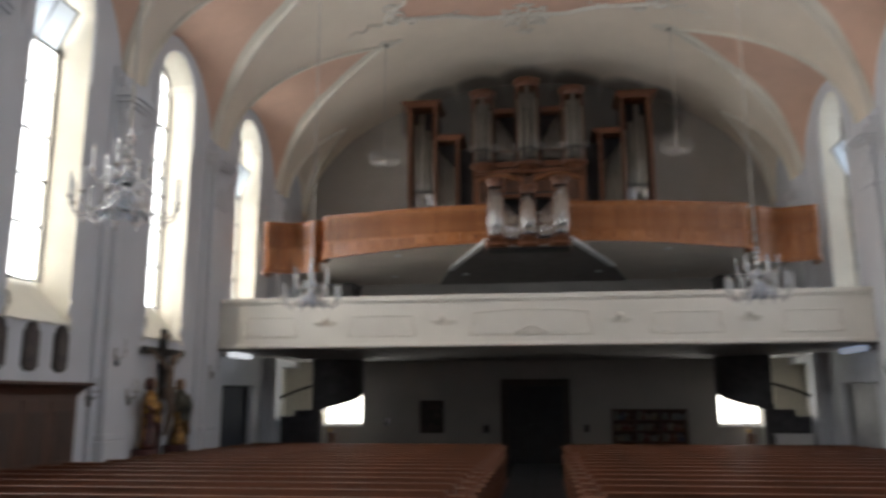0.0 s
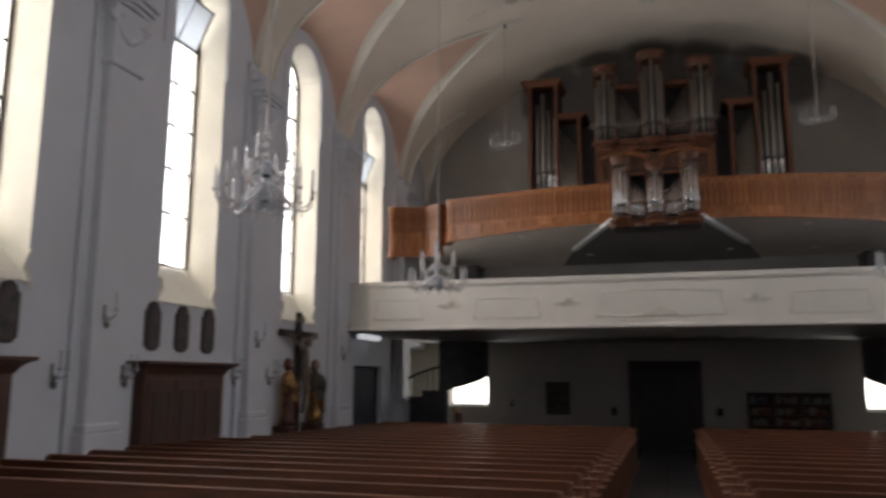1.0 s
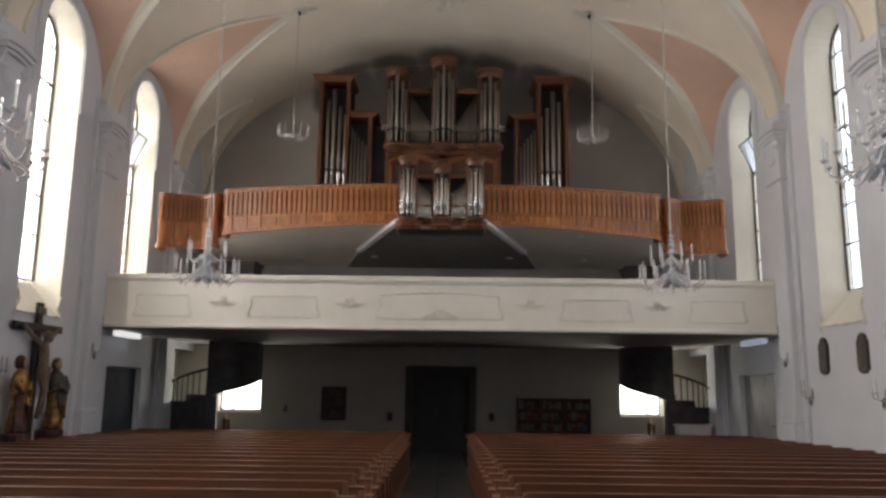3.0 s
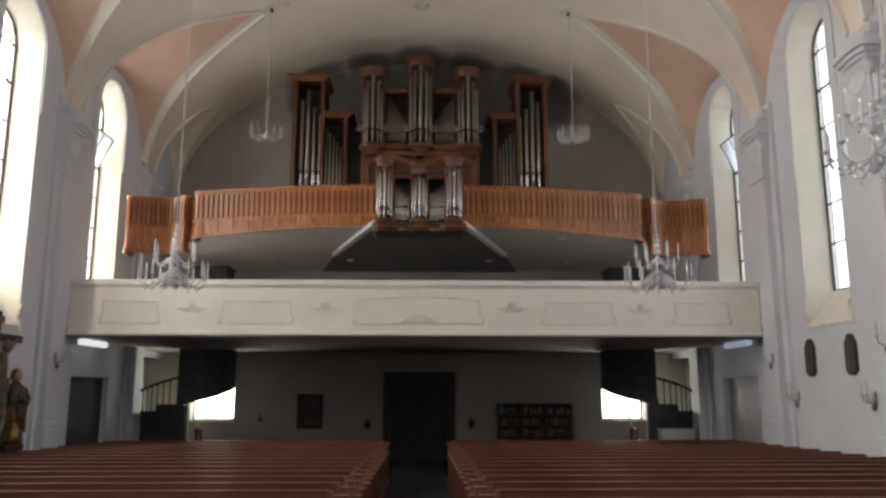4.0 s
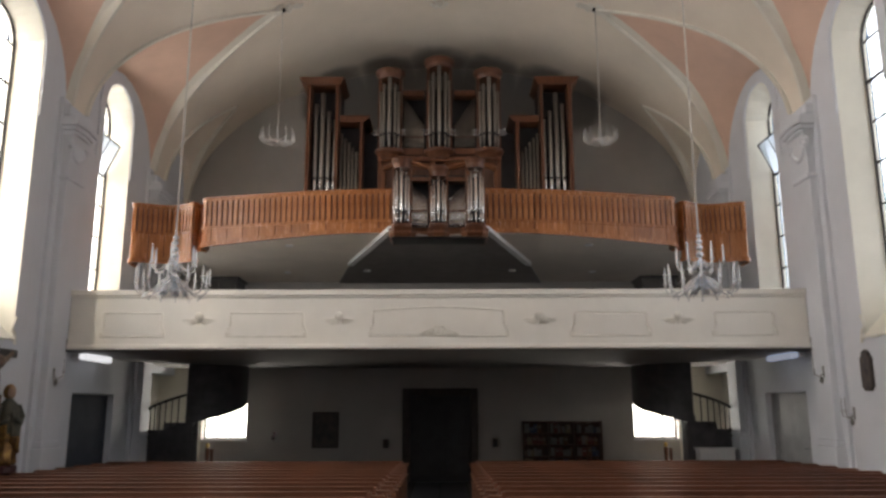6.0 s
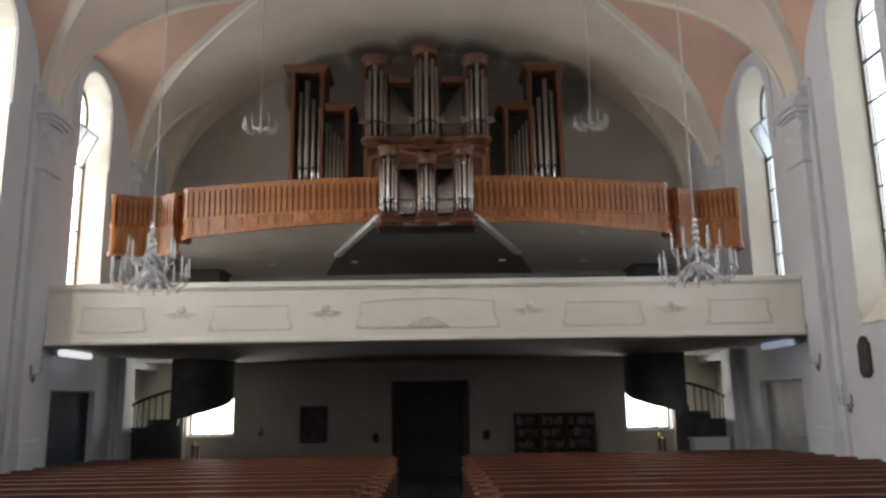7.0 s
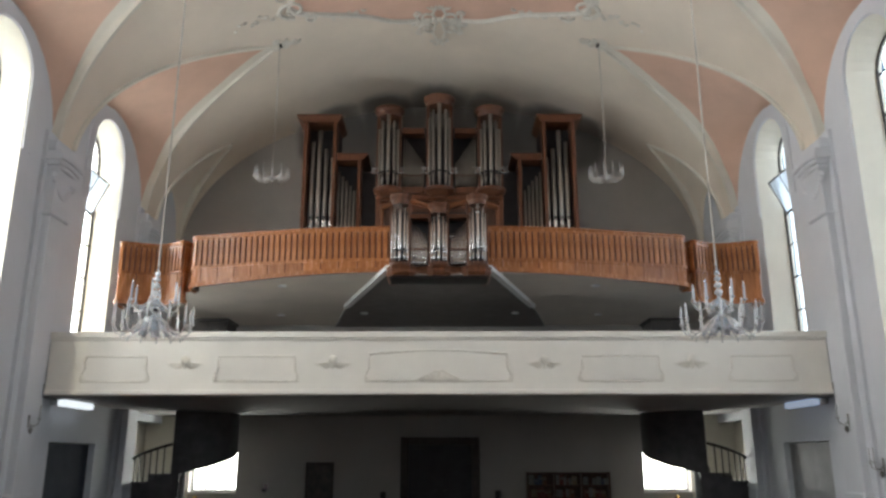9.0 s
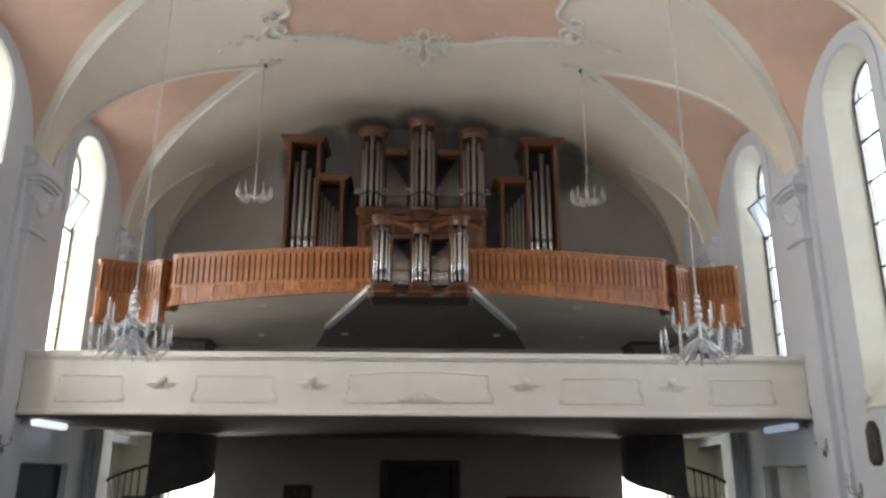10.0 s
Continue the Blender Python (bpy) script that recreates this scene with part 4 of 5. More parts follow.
for xc, zt, r in ((-0.665, 6.09, 0.18), (0.0, 5.93, 0.175), (0.665, 6.09, 0.18)):
    crown(xc, RY, zt, r, h=0.11)
    foot_shelf(xc, RY, 4.99, r, 0.15)
    for sgn in (-1, 1):
        part("tower_stile", boxes((xc + sgn * (r - 0.02) - 0.018, xc + sgn * (r - 0.02) + 0.018, RY - 0.03, RY + 0.25, 4.95, zt), bev=0.005), M_ORGAN, pos)
    for k, a in enumerate((-70, -35, 0, 35, 70)):
        rr = r - 0.045
        px, py = xc + rr * math.sin(radians(a)), RY - rr * math.cos(radians(a))
        pipe(px, py, 4.99, zt - 0.08 - (0.0, 0.06, 0.14)[abs(k - 2)], 0.029 if k == 2 else 0.022)
        if k in (1, 2, 3):
            part("pipe_mouth", prism([(px - 0.016, 5.235), (px, 5.13), (px + 0.016, 5.235)], "y", py - 0.034, py - 0.02), M_ORGAND, pos)
for s in (-1, 1):
    for k in range(8):
        x = s * (0.465 - 0.037 * k)
        pipe(x, RY + 0.05, 4.95, 5.74 - 0.035 * k, 0.0135)
    part("field_rail", boxes((*sorted((s * 0.17, s * 0.49)), RY - 0.01, RY + 0.2, 5.80, 5.88), bev=0.01), M_ORGAN, pos)
    part("pipe_bar", boxes((*sorted((s * 0.17, s * 0.49)), RY + 0.02, RY + 0.034, 5.24, 5.265)), M_ORGAN, pos)
organ = organ_main

# ---- pews ----
def pew(s, x1):
    """Seat towards -y, back towards +y, aisle end at the low |x|."""
    p = thing("pew", "long reddish brown varnished wooden pew beside the aisle", "pew", "nave pews")
    x0 = 0.68
    X = sorted((s * x0, s * x1))
    part("backrest", prism([(-0.015, 0.34), (0.012, 0.34), (0.047, 0.705), (0.018, 0.705)], "x", X[0] + 0.03, X[1] - 0.03), M_PEW, p)
    part("top_rail", boxes((X[0] + 0.02, X[1] - 0.02, 0.010, 0.055, 0.704, 0.72), bev=0.006), M_PEWTOP, p)
    part("seat", boxes((X[0] + 0.03, X[1] - 0.03, -0.32, 0.0, 0.34, 0.365), bev=0.005), M_PEW, p)
    part("kneeler", boxes((X[0] + 0.05, X[1] - 0.05, 0.16, 0.27, 0.10, 0.13), bev=0.005), M_PEW, p)
    part("book_ledge", boxes((X[0] + 0.03, X[1] - 0.03, 0.075, 0.17, 0.60, 0.618), bev=0.004), M_PEW, p)
    prof = [(-0.33, 0.0), (0.12, 0.0), (0.12, 0.24), (0.09, 0.37), (0.10, 0.50), (0.13, 0.62), (0.105, 0.695), (0.06, 0.717), (0.0, 0.705), (-0.05, 0.62), (-0.08, 0.53), (-0.18, 0.48), (-0.30, 0.48), (-0.35, 0.40), (-0.32, 0.29)]
    for xa in (x0, x1 - 0.04):
        part("end_panel", prism(prof, "x", *sorted((s * xa, s * (xa + 0.04)))), M_PEW, p)
    # broad turned-out caps on the aisle end
    part("end_cap", boxes((*sorted((s * 0.54, s * 0.70)), 0.0, 0.09, 0.655, 0.675), bev=0.006), M_PEWTOP, p)
    part("end_cap", boxes((*sorted((s * 0.56, s * 0.70)), -0.34, -0.10, 0.475, 0.495), bev=0.006), M_PEWTOP, p)
    part("end_post", prism([(-0.30, 0.0), (0.05, 0.0), (0.06, 0.655), (0.01, 0.655), (-0.10, 0.475), (-0.30, 0.475)], "x", *sorted((s * 0.60, s * 0.655))), M_PEW, p)
    return p


def deck_z(y):
    """The pews stand on a floor that rises gently towards the chancel."""
    return 0.10 + 0.0165 * (17.95 - y)


for s in (-1, 1):
    deck = mesh_object("pew_platform", prism([(5.7, 0.0), (18.3, 0.0), (18.3, deck_z(18.3)), (5.7, deck_z(5.7))], "x", *sorted((s * 0.58, s * 6.46))), M_PEW)
    tagged(deck, "low wooden platform below the pews", "platform", kind="structure")
    near = pew(s, 6.44)
    near.matrix_world = at_plan(0, 11.45, deck_z(11.45))
    far = pew(s, 6.20 if s < 0 else 6.44)
    far.matrix_world = at_plan(0, 17.95, deck_z(17.95))
    for k in range(1, 19):
        if k != 10:
            y = 17.95 - 0.65 * k
            copy_thing(far if k < 10 else near, at_plan(0, y, deck_z(y)))

# ---- ceiling medallion with stucco border ----
half = [(0.0, 18.46), (0.45, 18.50), (0.95, 18.48), (1.35, 18.28), (1.8, 18.06), (2.2, 17.93), (2.55, 17.78), (2.85, 17.62), (3.0, 17.35), (2.88, 17.08), (2.64, 16.9), (2.70, 16.4), (2.92, 15.6), (3.0, 14.2), (3.02, 13.0)]
half = smooth_path(half, 0.09)
half += [(x, 26.0 - y) for x, y in half[::-1][1:]]
ring = half + [(-x, y) for x, y in half[::-1][1:-1]]


def on_vault(x, y, d=0.0):
    z = vault_z(abs(x))
    n = Vector((-x / A_V ** 2, 0, -(z - SPRING) / RISE ** 2)).normalized()
    return Vector((x, y, z)) + n * d


med = thing("ceiling_medallion", "pink ceiling field framed by white rococo stucco", "ceiling panel", kind="structure")
bm = bmesh.new()
NX = 16
n_half = len(half)
rows_v = []
for x, y in half:
    rows_v.append([bm.verts.new(on_vault(x * (2 * q / NX - 1), y, 0.012)) for q in range(NX + 1)])
for a, b in zip(rows_v, rows_v[1:]):
    for q in range(NX):
        try:
            bm.faces.new((a[q], a[q + 1], b[q + 1], b[q]))
        except ValueError:
            pass
bmesh.ops.remove_doubles(bm, verts=bm.verts[:], dist=0.0005)
bmesh.ops.recalc_face_normals(bm, faces=bm.faces[:])
part("field", bm, M_PINK, med, smooth=True)
part("border", tube([on_vault(x, y, 0.03) for x, y in ring + ring[:1]], 0.045, 7, flat=1.0), M_STUCCO, med)
part("inner_border", tube([on_vault(x * 0.985, 13 + (y - 13) * 0.988, 0.02) for x, y in ring + ring[:1]], 0.016, 5), M_STUCCO, med)


def curl(bm, x, y, r, a0, turn, thick, d=0.03, n=16, loops=1.4):
    pts = []
    for q in range(n):
        f = q / (n - 1)
        a = a0 + turn * f * 2 * math.pi * loops
        rr = r * (1 - 0.75 * f)
        pts.append(on_vault(x + rr * math.cos(a), y + rr * math.sin(a), d + 0.03 * f))
    tube(pts, thick, 5, bm, 0.55)


rnd = random.Random(5)
for x, y in ((0.0, 18.50), (0.0, 7.5)):
    bm = bmesh.new()
    for s in (-1, 1):
        curl(bm, x + s * 0.26, y - 0.16, 0.22, 0 if s > 0 else math.pi, s, 0.042)
        curl(bm, x + s * 0.24, y + 0.30, 0.20, 0 if s > 0 else math.pi, -s, 0.038)
        curl(bm, x + s * 0.50, y + 0.06, 0.13, 0.5, s, 0.032)
        curl(bm, x + s * 0.42, y + 0.42, 0.10, 1.5, -s, 0.026)
        curl(bm, x + s * 0.47, y - 0.30, 0.10, 2.5, s, 0.026)
        tube([on_vault(x + s * 0.05, y - 0.55, 0.03), on_vault(x + s * 0.14, y - 0.3, 0.05), on_vault(x + s * 0.04, y, 0.05), on_vault(x + s * 0.15, y + 0.42, 0.05), on_vault(x + s * 0.02, y + 0.95, 0.03)], 0.036, 5, bm, 0.6)
    for q in range(7):
        tube([on_vault(x + 0.06 * (q - 3), y - 0.44, 0.03), on_vault(x + 0.085 * (q - 3), y - 0.64 + 0.03 * abs(q - 3), 0.05)], 0.028, 5, bm, 0.4)
    for q in range(5):
        curl(bm, x + 0.08 * (q - 2), y + 0.80 + 0.14 * (q % 2), 0.07, q, 1, 0.020, n=8)
    part("cartouche", bm, M_STUCCO, med)
for sx_ in (-1, 1):
    for sy in (1, -1):
        bm = bmesh.new()
        cy = 13 + sy * 4.42
        curl(bm, sx_ * 2.95, cy, 0.30, math.pi / 2, -sx_ * sy, 0.05)
        curl(bm, sx_ * 2.62, cy + sy * 0.42, 0.16, 0, sx_ * sy, 0.034)
        curl(bm, sx_ * 3.05, cy - sy * 0.45, 0.18, 1, sx_ * sy, 0.034)
        for q in range(9):
            curl(bm, sx_ * (3.25 + 0.13 * q * 0.8), cy + sy * (0.05 + 0.10 * math.sin(q * 1.7)), 0.07 - 0.004 * q, q, 1, 0.017, 0.015, 8)
            if q < 5:
                curl(bm, sx_ * (2.2 - 0.16 * q), cy + sy * (0.62 - 0.04 * q + 0.05 * math.sin(q * 2.2)), 0.06, q, -1, 0.016, 0.02, 8)
        part("corner_scroll", bm, M_STUCCO, med)


def ceiling_rose(x, y):
    t = thing("ceiling_rose", "small stucco rosette where the vault ribs meet", "rosette", "ceiling rosettes", kind="structure")
    bm = bmesh.new()
    for q in range(6):
        a = q * math.pi / 3
        curl(bm, x + 0.15 * math.cos(a) * 1.3, y + 0.10 * math.sin(a), 0.085, a, 1, 0.024, 0.02, 9)
    curl(bm, x - math.copysign(0.30, x), y, 0.11, 0, 1, 0.026, 0.02, 12)
    curl(bm, x + math.copysign(0.05, x), y - 0.2, 0.08, 0, 1, 0.02, 0.02, 10)
    part("leaves", bm, M_STUCCO, t)
    part("hook", tube([on_vault(x, y, -0.02), on_vault(x, y, 0.08)], 0.03, 8), M_IRON, t)


for s in (-1, 1):
    for y in (18.55, 14.58, 10.88, 7.2):
        ceiling_rose(s * 3.40, y)

# ---- crystal chandeliers ----
M_SKIRT = clear_glass("glass_skirt", 0.03, (0.80, 0.89, 1.0))
M_SKIRT.node_tree.nodes["Principled BSDF"].inputs["Transmission Weight"].default_value = 0.72
M_SKIRT.node_tree.nodes["Principled BSDF"].inputs["Coat Weight"].default_value = 1.0
M_TUBE = clear_glass("candle_tube", 0.25, (0.93, 0.95, 0.97))
M_TUBE.node_tree.nodes["Principled BSDF"].inputs["Transmission Weight"].default_value = 0.55
M_HUB = material("dark_hub_metal", (0.05, 0.05, 0.055), 0.3, metal=0.7, var=0.2)


def ball(bm, x, y, z, r, squash=1.0, sub=1):
    b2 = bmesh.new()
    bmesh.ops.create_icosphere(b2, subdivisions=sub, radius=r)
    bmesh.ops.scale(b2, vec=(1, 1, squash), verts=b2.verts[:])
    return join(bm, b2, Matrix.Translation((x, y, z)))


def blade(a, r0, z0, r1, z1, half):
    """One curved glass leaf of the skirt, broad at its tip, from (r0, z0) out and down to (r1, z1)."""
    bm = bmesh.new()
    rows = []
    for q in range(6):
        f = q / 5
        r, z = r0 + (r1 - r0) * f ** 1.25, z0 + (z1 - z0) * f ** 0.8
        w = half * (0.25 + 0.75 * math.sin(math.pi * min(0.62 * f + 0.05, 1.0)))
        rows.append([bm.verts.new((r * math.cos(a) - v * w * math.sin(a), r * math.sin(a) + v * w * math.cos(a), z + (0.012 if v == 0 else 0.0))) for v in (-1, 0, 1)])
    for ra, rb in zip(rows, rows[1:]):
        for q in range(2):
            bm.faces.new((ra[q], ra[q + 1], rb[q + 1], rb[q]))
    bmesh.ops.solidify(bm, geom=bm.faces[:], thickness=0.006)
    return bm


def chandelier(x, y, z, k, n_low, n_up, cord_top, big):
    """z: lowest point; k: scale, 1 for a spread of 0.95 m."""
    t = thing("chandelier", "crystal chandelier with candle bulbs hanging on a long cord" if big else "small crystal chandelier with candle bulbs above the organ gallery",
              "chandelier", "nave chandeliers" if big else "gallery chandeliers")
    H = (0.90 if big else 0.52) * k
    st = [(0.0, 0.0), (0.022 * k, 0.03 * k), (0.008 * k, 0.06 * k), (0.035 * k, 0.10 * k), (0.015 * k, 0.15 * k), (0.045 * k, 0.21 * k), (0.015 * k, 0.27 * k)]
    q = 0.27 * k
    while q < H - 0.10 * k:
        st += [(0.011 * k, q + 0.02 * k), ((0.042 - 0.022 * q / H) * k, q + 0.05 * k), (0.011 * k, q + 0.08 * k)]
        q += 0.08 * k
    part("stem", lathe(st + [(0.010 * k, H - 0.02 * k), (0.0, H)], 14), M_CRYSTAL, t, "glass stem of stacked balls", smooth=True)
    if big:
        for zb_, rb_ in ((0.55, 0.052), (0.64, 0.047), (0.72, 0.042), (0.79, 0.036)):
            part("glass_ball", ball(bmesh.new(), 0, 0, zb_ * k, rb_ * k, 0.85, 2), M_CRYSTAL, t)
        for q in range(9):
            part("glass_blade", blade(2 * math.pi * (q + 0.5) / 9, 0.05 * k, 0.27 * k, 0.25 * k, 0.045 * k, 0.056 * k), M_SKIRT, t)
        for q in range(6):
            part("glass_blade", blade(2 * math.pi * q / 6, 0.03 * k, 0.47 * k, 0.135 * k, 0.35 * k, 0.040 * k), M_SKIRT, t)
        part("hub", lathe([(0.02 * k, 0.085 * k), (0.052 * k, 0.10 * k), (0.056 * k, 0.135 * k), (0.02 * k, 0.15 * k)], 12), M_HUB, t, smooth=True)
        part("hub", lathe([(0.02 * k, 0.315 * k), (0.042 * k, 0.325 * k), (0.045 * k, 0.35 * k), (0.02 * k, 0.36 * k)], 12), M_HUB, t, smooth=True)
    else:
        part("hub", ball(bmesh.new(), 0, 0, 0.09 * k, 0.045 * k, 0.7, 2), M_SILVER, t, smooth=True)

    def arm(a, r, za, zb, zc, tall):
        """Swan-neck arm: out of the hub at za, down to zb, up to the cup at zc, where a candle tube stands."""
        c, s = math.cos(a), math.sin(a)
        prof = [(0.04 * k, za), (r * 0.30, za - (za - zb) * 0.25), (r * 0.55, zb + (za - zb) * 0.20), (r * 0.75, zb), (r * 0.90, zb + (zc - zb) * 0.12), (r * 0.985, zb + (zc - zb) * 0.5), (r, zc)]
        ar = part("arm", tube([(p * c, p * s, z_) for p, z_ in prof], 0.009 * k, 6), M_CRYSTAL, t, smooth=True)
        part("candle", lathe([(0.013 * k, zc + 0.015 * k), (0.013 * k, zc + tall), (0.0, zc + tall + 0.002 * k)], 7, r * c, r * s), M_TUBE, ar)
        part("drip_pan", lathe([(0.010 * k, zc - 0.02 * k), (0.030 * k, zc + 0.004 * k), (0.028 * k, zc + 0.012 * k), (0.010 * k, zc + 0.016 * k)], 10, r * c, r * s), M_CRYSTAL, ar)
        part("bulb", lathe([(0.006 * k, zc + tall), (0.011 * k, zc + tall + 0.02 * k), (0.0, zc + tall + 0.05 * k)], 7, r * c, r * s), M_BULB, ar)
        for dx, dz, dr in ((r * 0.78, zb - 0.03 * k, 0.012), (r * 0.5, zb + (za - zb) * 0.25 - 0.05 * k, 0.011)):
            part("drop", ball(bmesh.new(), dx * c, dx * s, dz, dr * k, 1.8), M_CRYSTAL, ar)
    for q in range(n_low):
        if big:
            arm(2 * math.pi * q / n_low + 0.2, 0.455 * k, 0.27 * k, 0.03 * k, 0.17 * k, 0.19 * k)
        else:
            arm(2 * math.pi * q / n_low + 0.2, 0.455 * k, 0.12 * k, 0.07 * k, 0.17 * k, 0.22 * k)
    for q in range(n_up):
        arm(2 * math.pi * (q + 0.5) / n_up + 0.2, 0.29 * k, 0.46 * k, 0.34 * k, 0.44 * k, 0.19 * k)
    part("cord", tube([(0, 0, H - 0.01), (0.01, 0, H + (cord_top - z - H) * 0.5), (0, 0, cord_top - z)], 0.012 if big else 0.010, 5), M_CORD, t, "thin pale hanging cord")
    t.matrix_world = at_plan(x, y, z)
    return t


for s in (-1, 1):
    chandelier(s * 3.42, 12.95, 3.18, 1.0, 12, 6, vault_z(3.42), True)
    chandelier(s * 3.47, 7.40, 3.34, 1.0, 12, 6, vault_z(3.47), True)
    chandelier(s * 3.42, 18.60, 7.24, 0.76, 12, 0, vault_z(3.42), False)

# ---- under the gallery: door, bookshelf, picture, stairs ----
d = thing("door_1", "dark double door in the end wall below the gallery", "door", kind="structure")
part("frame", boxes((-0.94, -0.76, BACK - 0.07, BACK + 0.2, 0, 2.27), (0.76, 0.94, BACK - 0.07, BACK + 0.2, 0, 2.27), (-0.76, 0.76, BACK - 0.07, BACK + 0.2, 2.09, 2.27), bev=0.015), M_FRAME, d)
for s in (-1, 1):
    leaf = part("leaf", boxes((*sorted((s * 0.004, s * 0.758)), BACK + 0.08, BACK + 0.14, 0.01, 2.088)), M_DOOR, d)
    for z0, z1 in ((0.15, 0.85), (0.97, 1.95)):
        part("panel", boxes((*sorted((s * 0.12, s * 0.66)), BACK + 0.062, BACK + 0.08, z0, z1), bev=0.012), M_DOOR, leaf)
    part("handle", tube([(s * 0.06, BACK + 0.08, 1.05), (s * 0.06, BACK + 0.03, 1.05), (s * 0.17, BACK + 0.03, 1.05)], 0.011, 6), M_SILVER, leaf)
part("backing", boxes((-0.8, 0.8, BACK + 0.14, BACK + 0.25, 0.0, 2.2)), M_DOOR, d)
part("door_closer", boxes((-0.60, -0.28, BACK + 0.03, BACK + 0.08, 2.0, 2.04), bev=0.006), M_FRAME, d)


def switch_box(x, z):
    t = thing("collection_box", "small dark box fixed to the end wall", "box", "wall boxes")
    part("body", boxes((x - 0.065, x + 0.065, BACK - 0.10, BACK, z - 0.10, z + 0.08), bev=0.01), M_BLACK, t)
    part("lid", boxes((x - 0.07, x + 0.07, BACK - 0.11, BACK, z + 0.08, z + 0.10), bev=0.004), M_FRAME, t)


switch_box(-1.34, 0.93)
switch_box(1.36, 0.95)
t = thing("holy_water_stoup", "small metal stoup on the end wall", "stoup")
part("bowl", lathe([(0.0, 1.02), (0.05, 1.03), (0.085, 1.10), (0.075, 1.10), (0.0, 1.05)], 14, -4.12, BACK - 0.08), M_SILVER, t)
part("back_plate", boxes((-4.17, -4.07, BACK - 0.012, BACK, 1.05, 1.22), bev=0.004), M_SILVER, t)

t = thing("picture", "dark framed painting hanging on the end wall", "picture")
part("canvas", boxes((-3.12, -2.58, BACK - 0.03, BACK - 0.005, 0.88, 1.64)), M_PICT, t)
part("frame", boxes((-3.18, -3.12, BACK - 0.05, BACK, 0.82, 1.70), (-2.58, -2.52, BACK - 0.05, BACK, 0.82, 1.70), (-3.12, -2.58, BACK - 0.05, BACK, 1.64, 1.70), (-3.12, -2.58, BACK - 0.05, BACK, 0.82, 0.88), bev=0.008), M_FRAME, t)

shelf = thing("bookshelf", "dark wooden rack filled with hymn books and papers", "bookshelf")
SX0, SX1 = 2.03, 3.98
part("back", boxes((SX0, SX1, BACK - 0.03, BACK - 0.005, 0.30, 1.46)), M_CONFD, shelf)
for q in range(4):
    x = SX0 + (SX1 - SX0 - 0.03) * q / 3
    part("upright", boxes((x, x + 0.03, BACK - 0.24, BACK - 0.03, 0.0, 1.47), bev=0.003), M_CONF, shelf)
for q in range(5):
    z = 0.33 + 0.275 * q
    part("shelf_board", boxes((SX0, SX1, BACK - 0.23, BACK - 0.03, z, z + 0.025)), M_CONF, shelf)
BOOKS = [material("book_cover_%s" % n, c, 0.6, var=0.15, scale=8) for n, c in (("red", (0.15, 0.035, 0.025)), ("white", (0.24, 0.235, 0.22)), ("brown", (0.16, 0.08, 0.04)), ("blue", (0.05, 0.07, 0.14)), ("tan", (0.26, 0.20, 0.13)), ("grey", (0.20, 0.20, 0.20)))]
rnd = random.Random(11)
for q in range(4):
    z = 0.355 + 0.275 * q
    x = SX0 + 0.06
    while x < SX1 - 0.10:
        w = rnd.uniform(0.04, 0.12)
        if rnd.random() < 0.93 and not any(abs(x + w - (SX0 + (SX1 - SX0) * c / 3)) < w for c in (1, 2)):
            h = rnd.uniform(0.13, 0.22)
            b = thing("book", "worn hymn book leaning on the rack", "book", "hymn books")
            col = rnd.choice([0, 0, 1, 1, 1, 2, 3, 4, 5])
            part("cover", boxes((x, x + w * 0.9, BACK - 0.20, BACK - 0.05, z, z + h), bev=0.004), BOOKS[col], b)
            part("label", boxes((x + w * 0.15, x + w * 0.75, BACK - 0.203, BACK - 0.20, z + h * 0.55, z + h * 0.8)), BOOKS[1 if col != 1 else 5], b)
        x += w + rnd.uniform(0.0, 0.02)

# windows beside the stairs
for s in (-1, 1):
    k = 15 if s < 0 else 16
    w = thing("window_%d" % k, "small bright window beside the spiral stair", "window", kind="structure")
    y = BACK + 0.28
    part("window_frame", boxes((*sorted((s * 4.83, s * 4.88)), y, y + 0.05, 1.03, 1.98), (*sorted((s * 5.90, s * 5.95)), y, y + 0.05, 1.03, 1.98), (*sorted((s * 4.88, s * 5.90)), y, y + 0.05, 1.93, 1.98), (*sorted((s * 4.88, s * 5.90)), y, y + 0.05, 1.03, 1.08)), M_WHITE, w)
    part("mullion", boxes((*sorted((s * 5.60, s * 5.64)), y, y + 0.04, 1.08, 1.93)), M_IRON, w)
    p = part("pane", boxes((*sorted((s * 4.88, s * 5.60)), y + 0.015, y + 0.021, 1.08, 1.93)), M_PANE, w)
    p.visible_shadow = False
    p = part("pane", boxes((*sorted((s * 5.64, s * 5.90)), y + 0.015, y + 0.021, 1.08, 1.93)), M_PANE, w)
    p.visible_shadow = False
    part("window_sill", boxes((*sorted((s * 4.80, s * 5.98)), BACK - 0.04, BACK + 0.28, 0.99, 1.03), bev=0.006), M_WHITE, w)


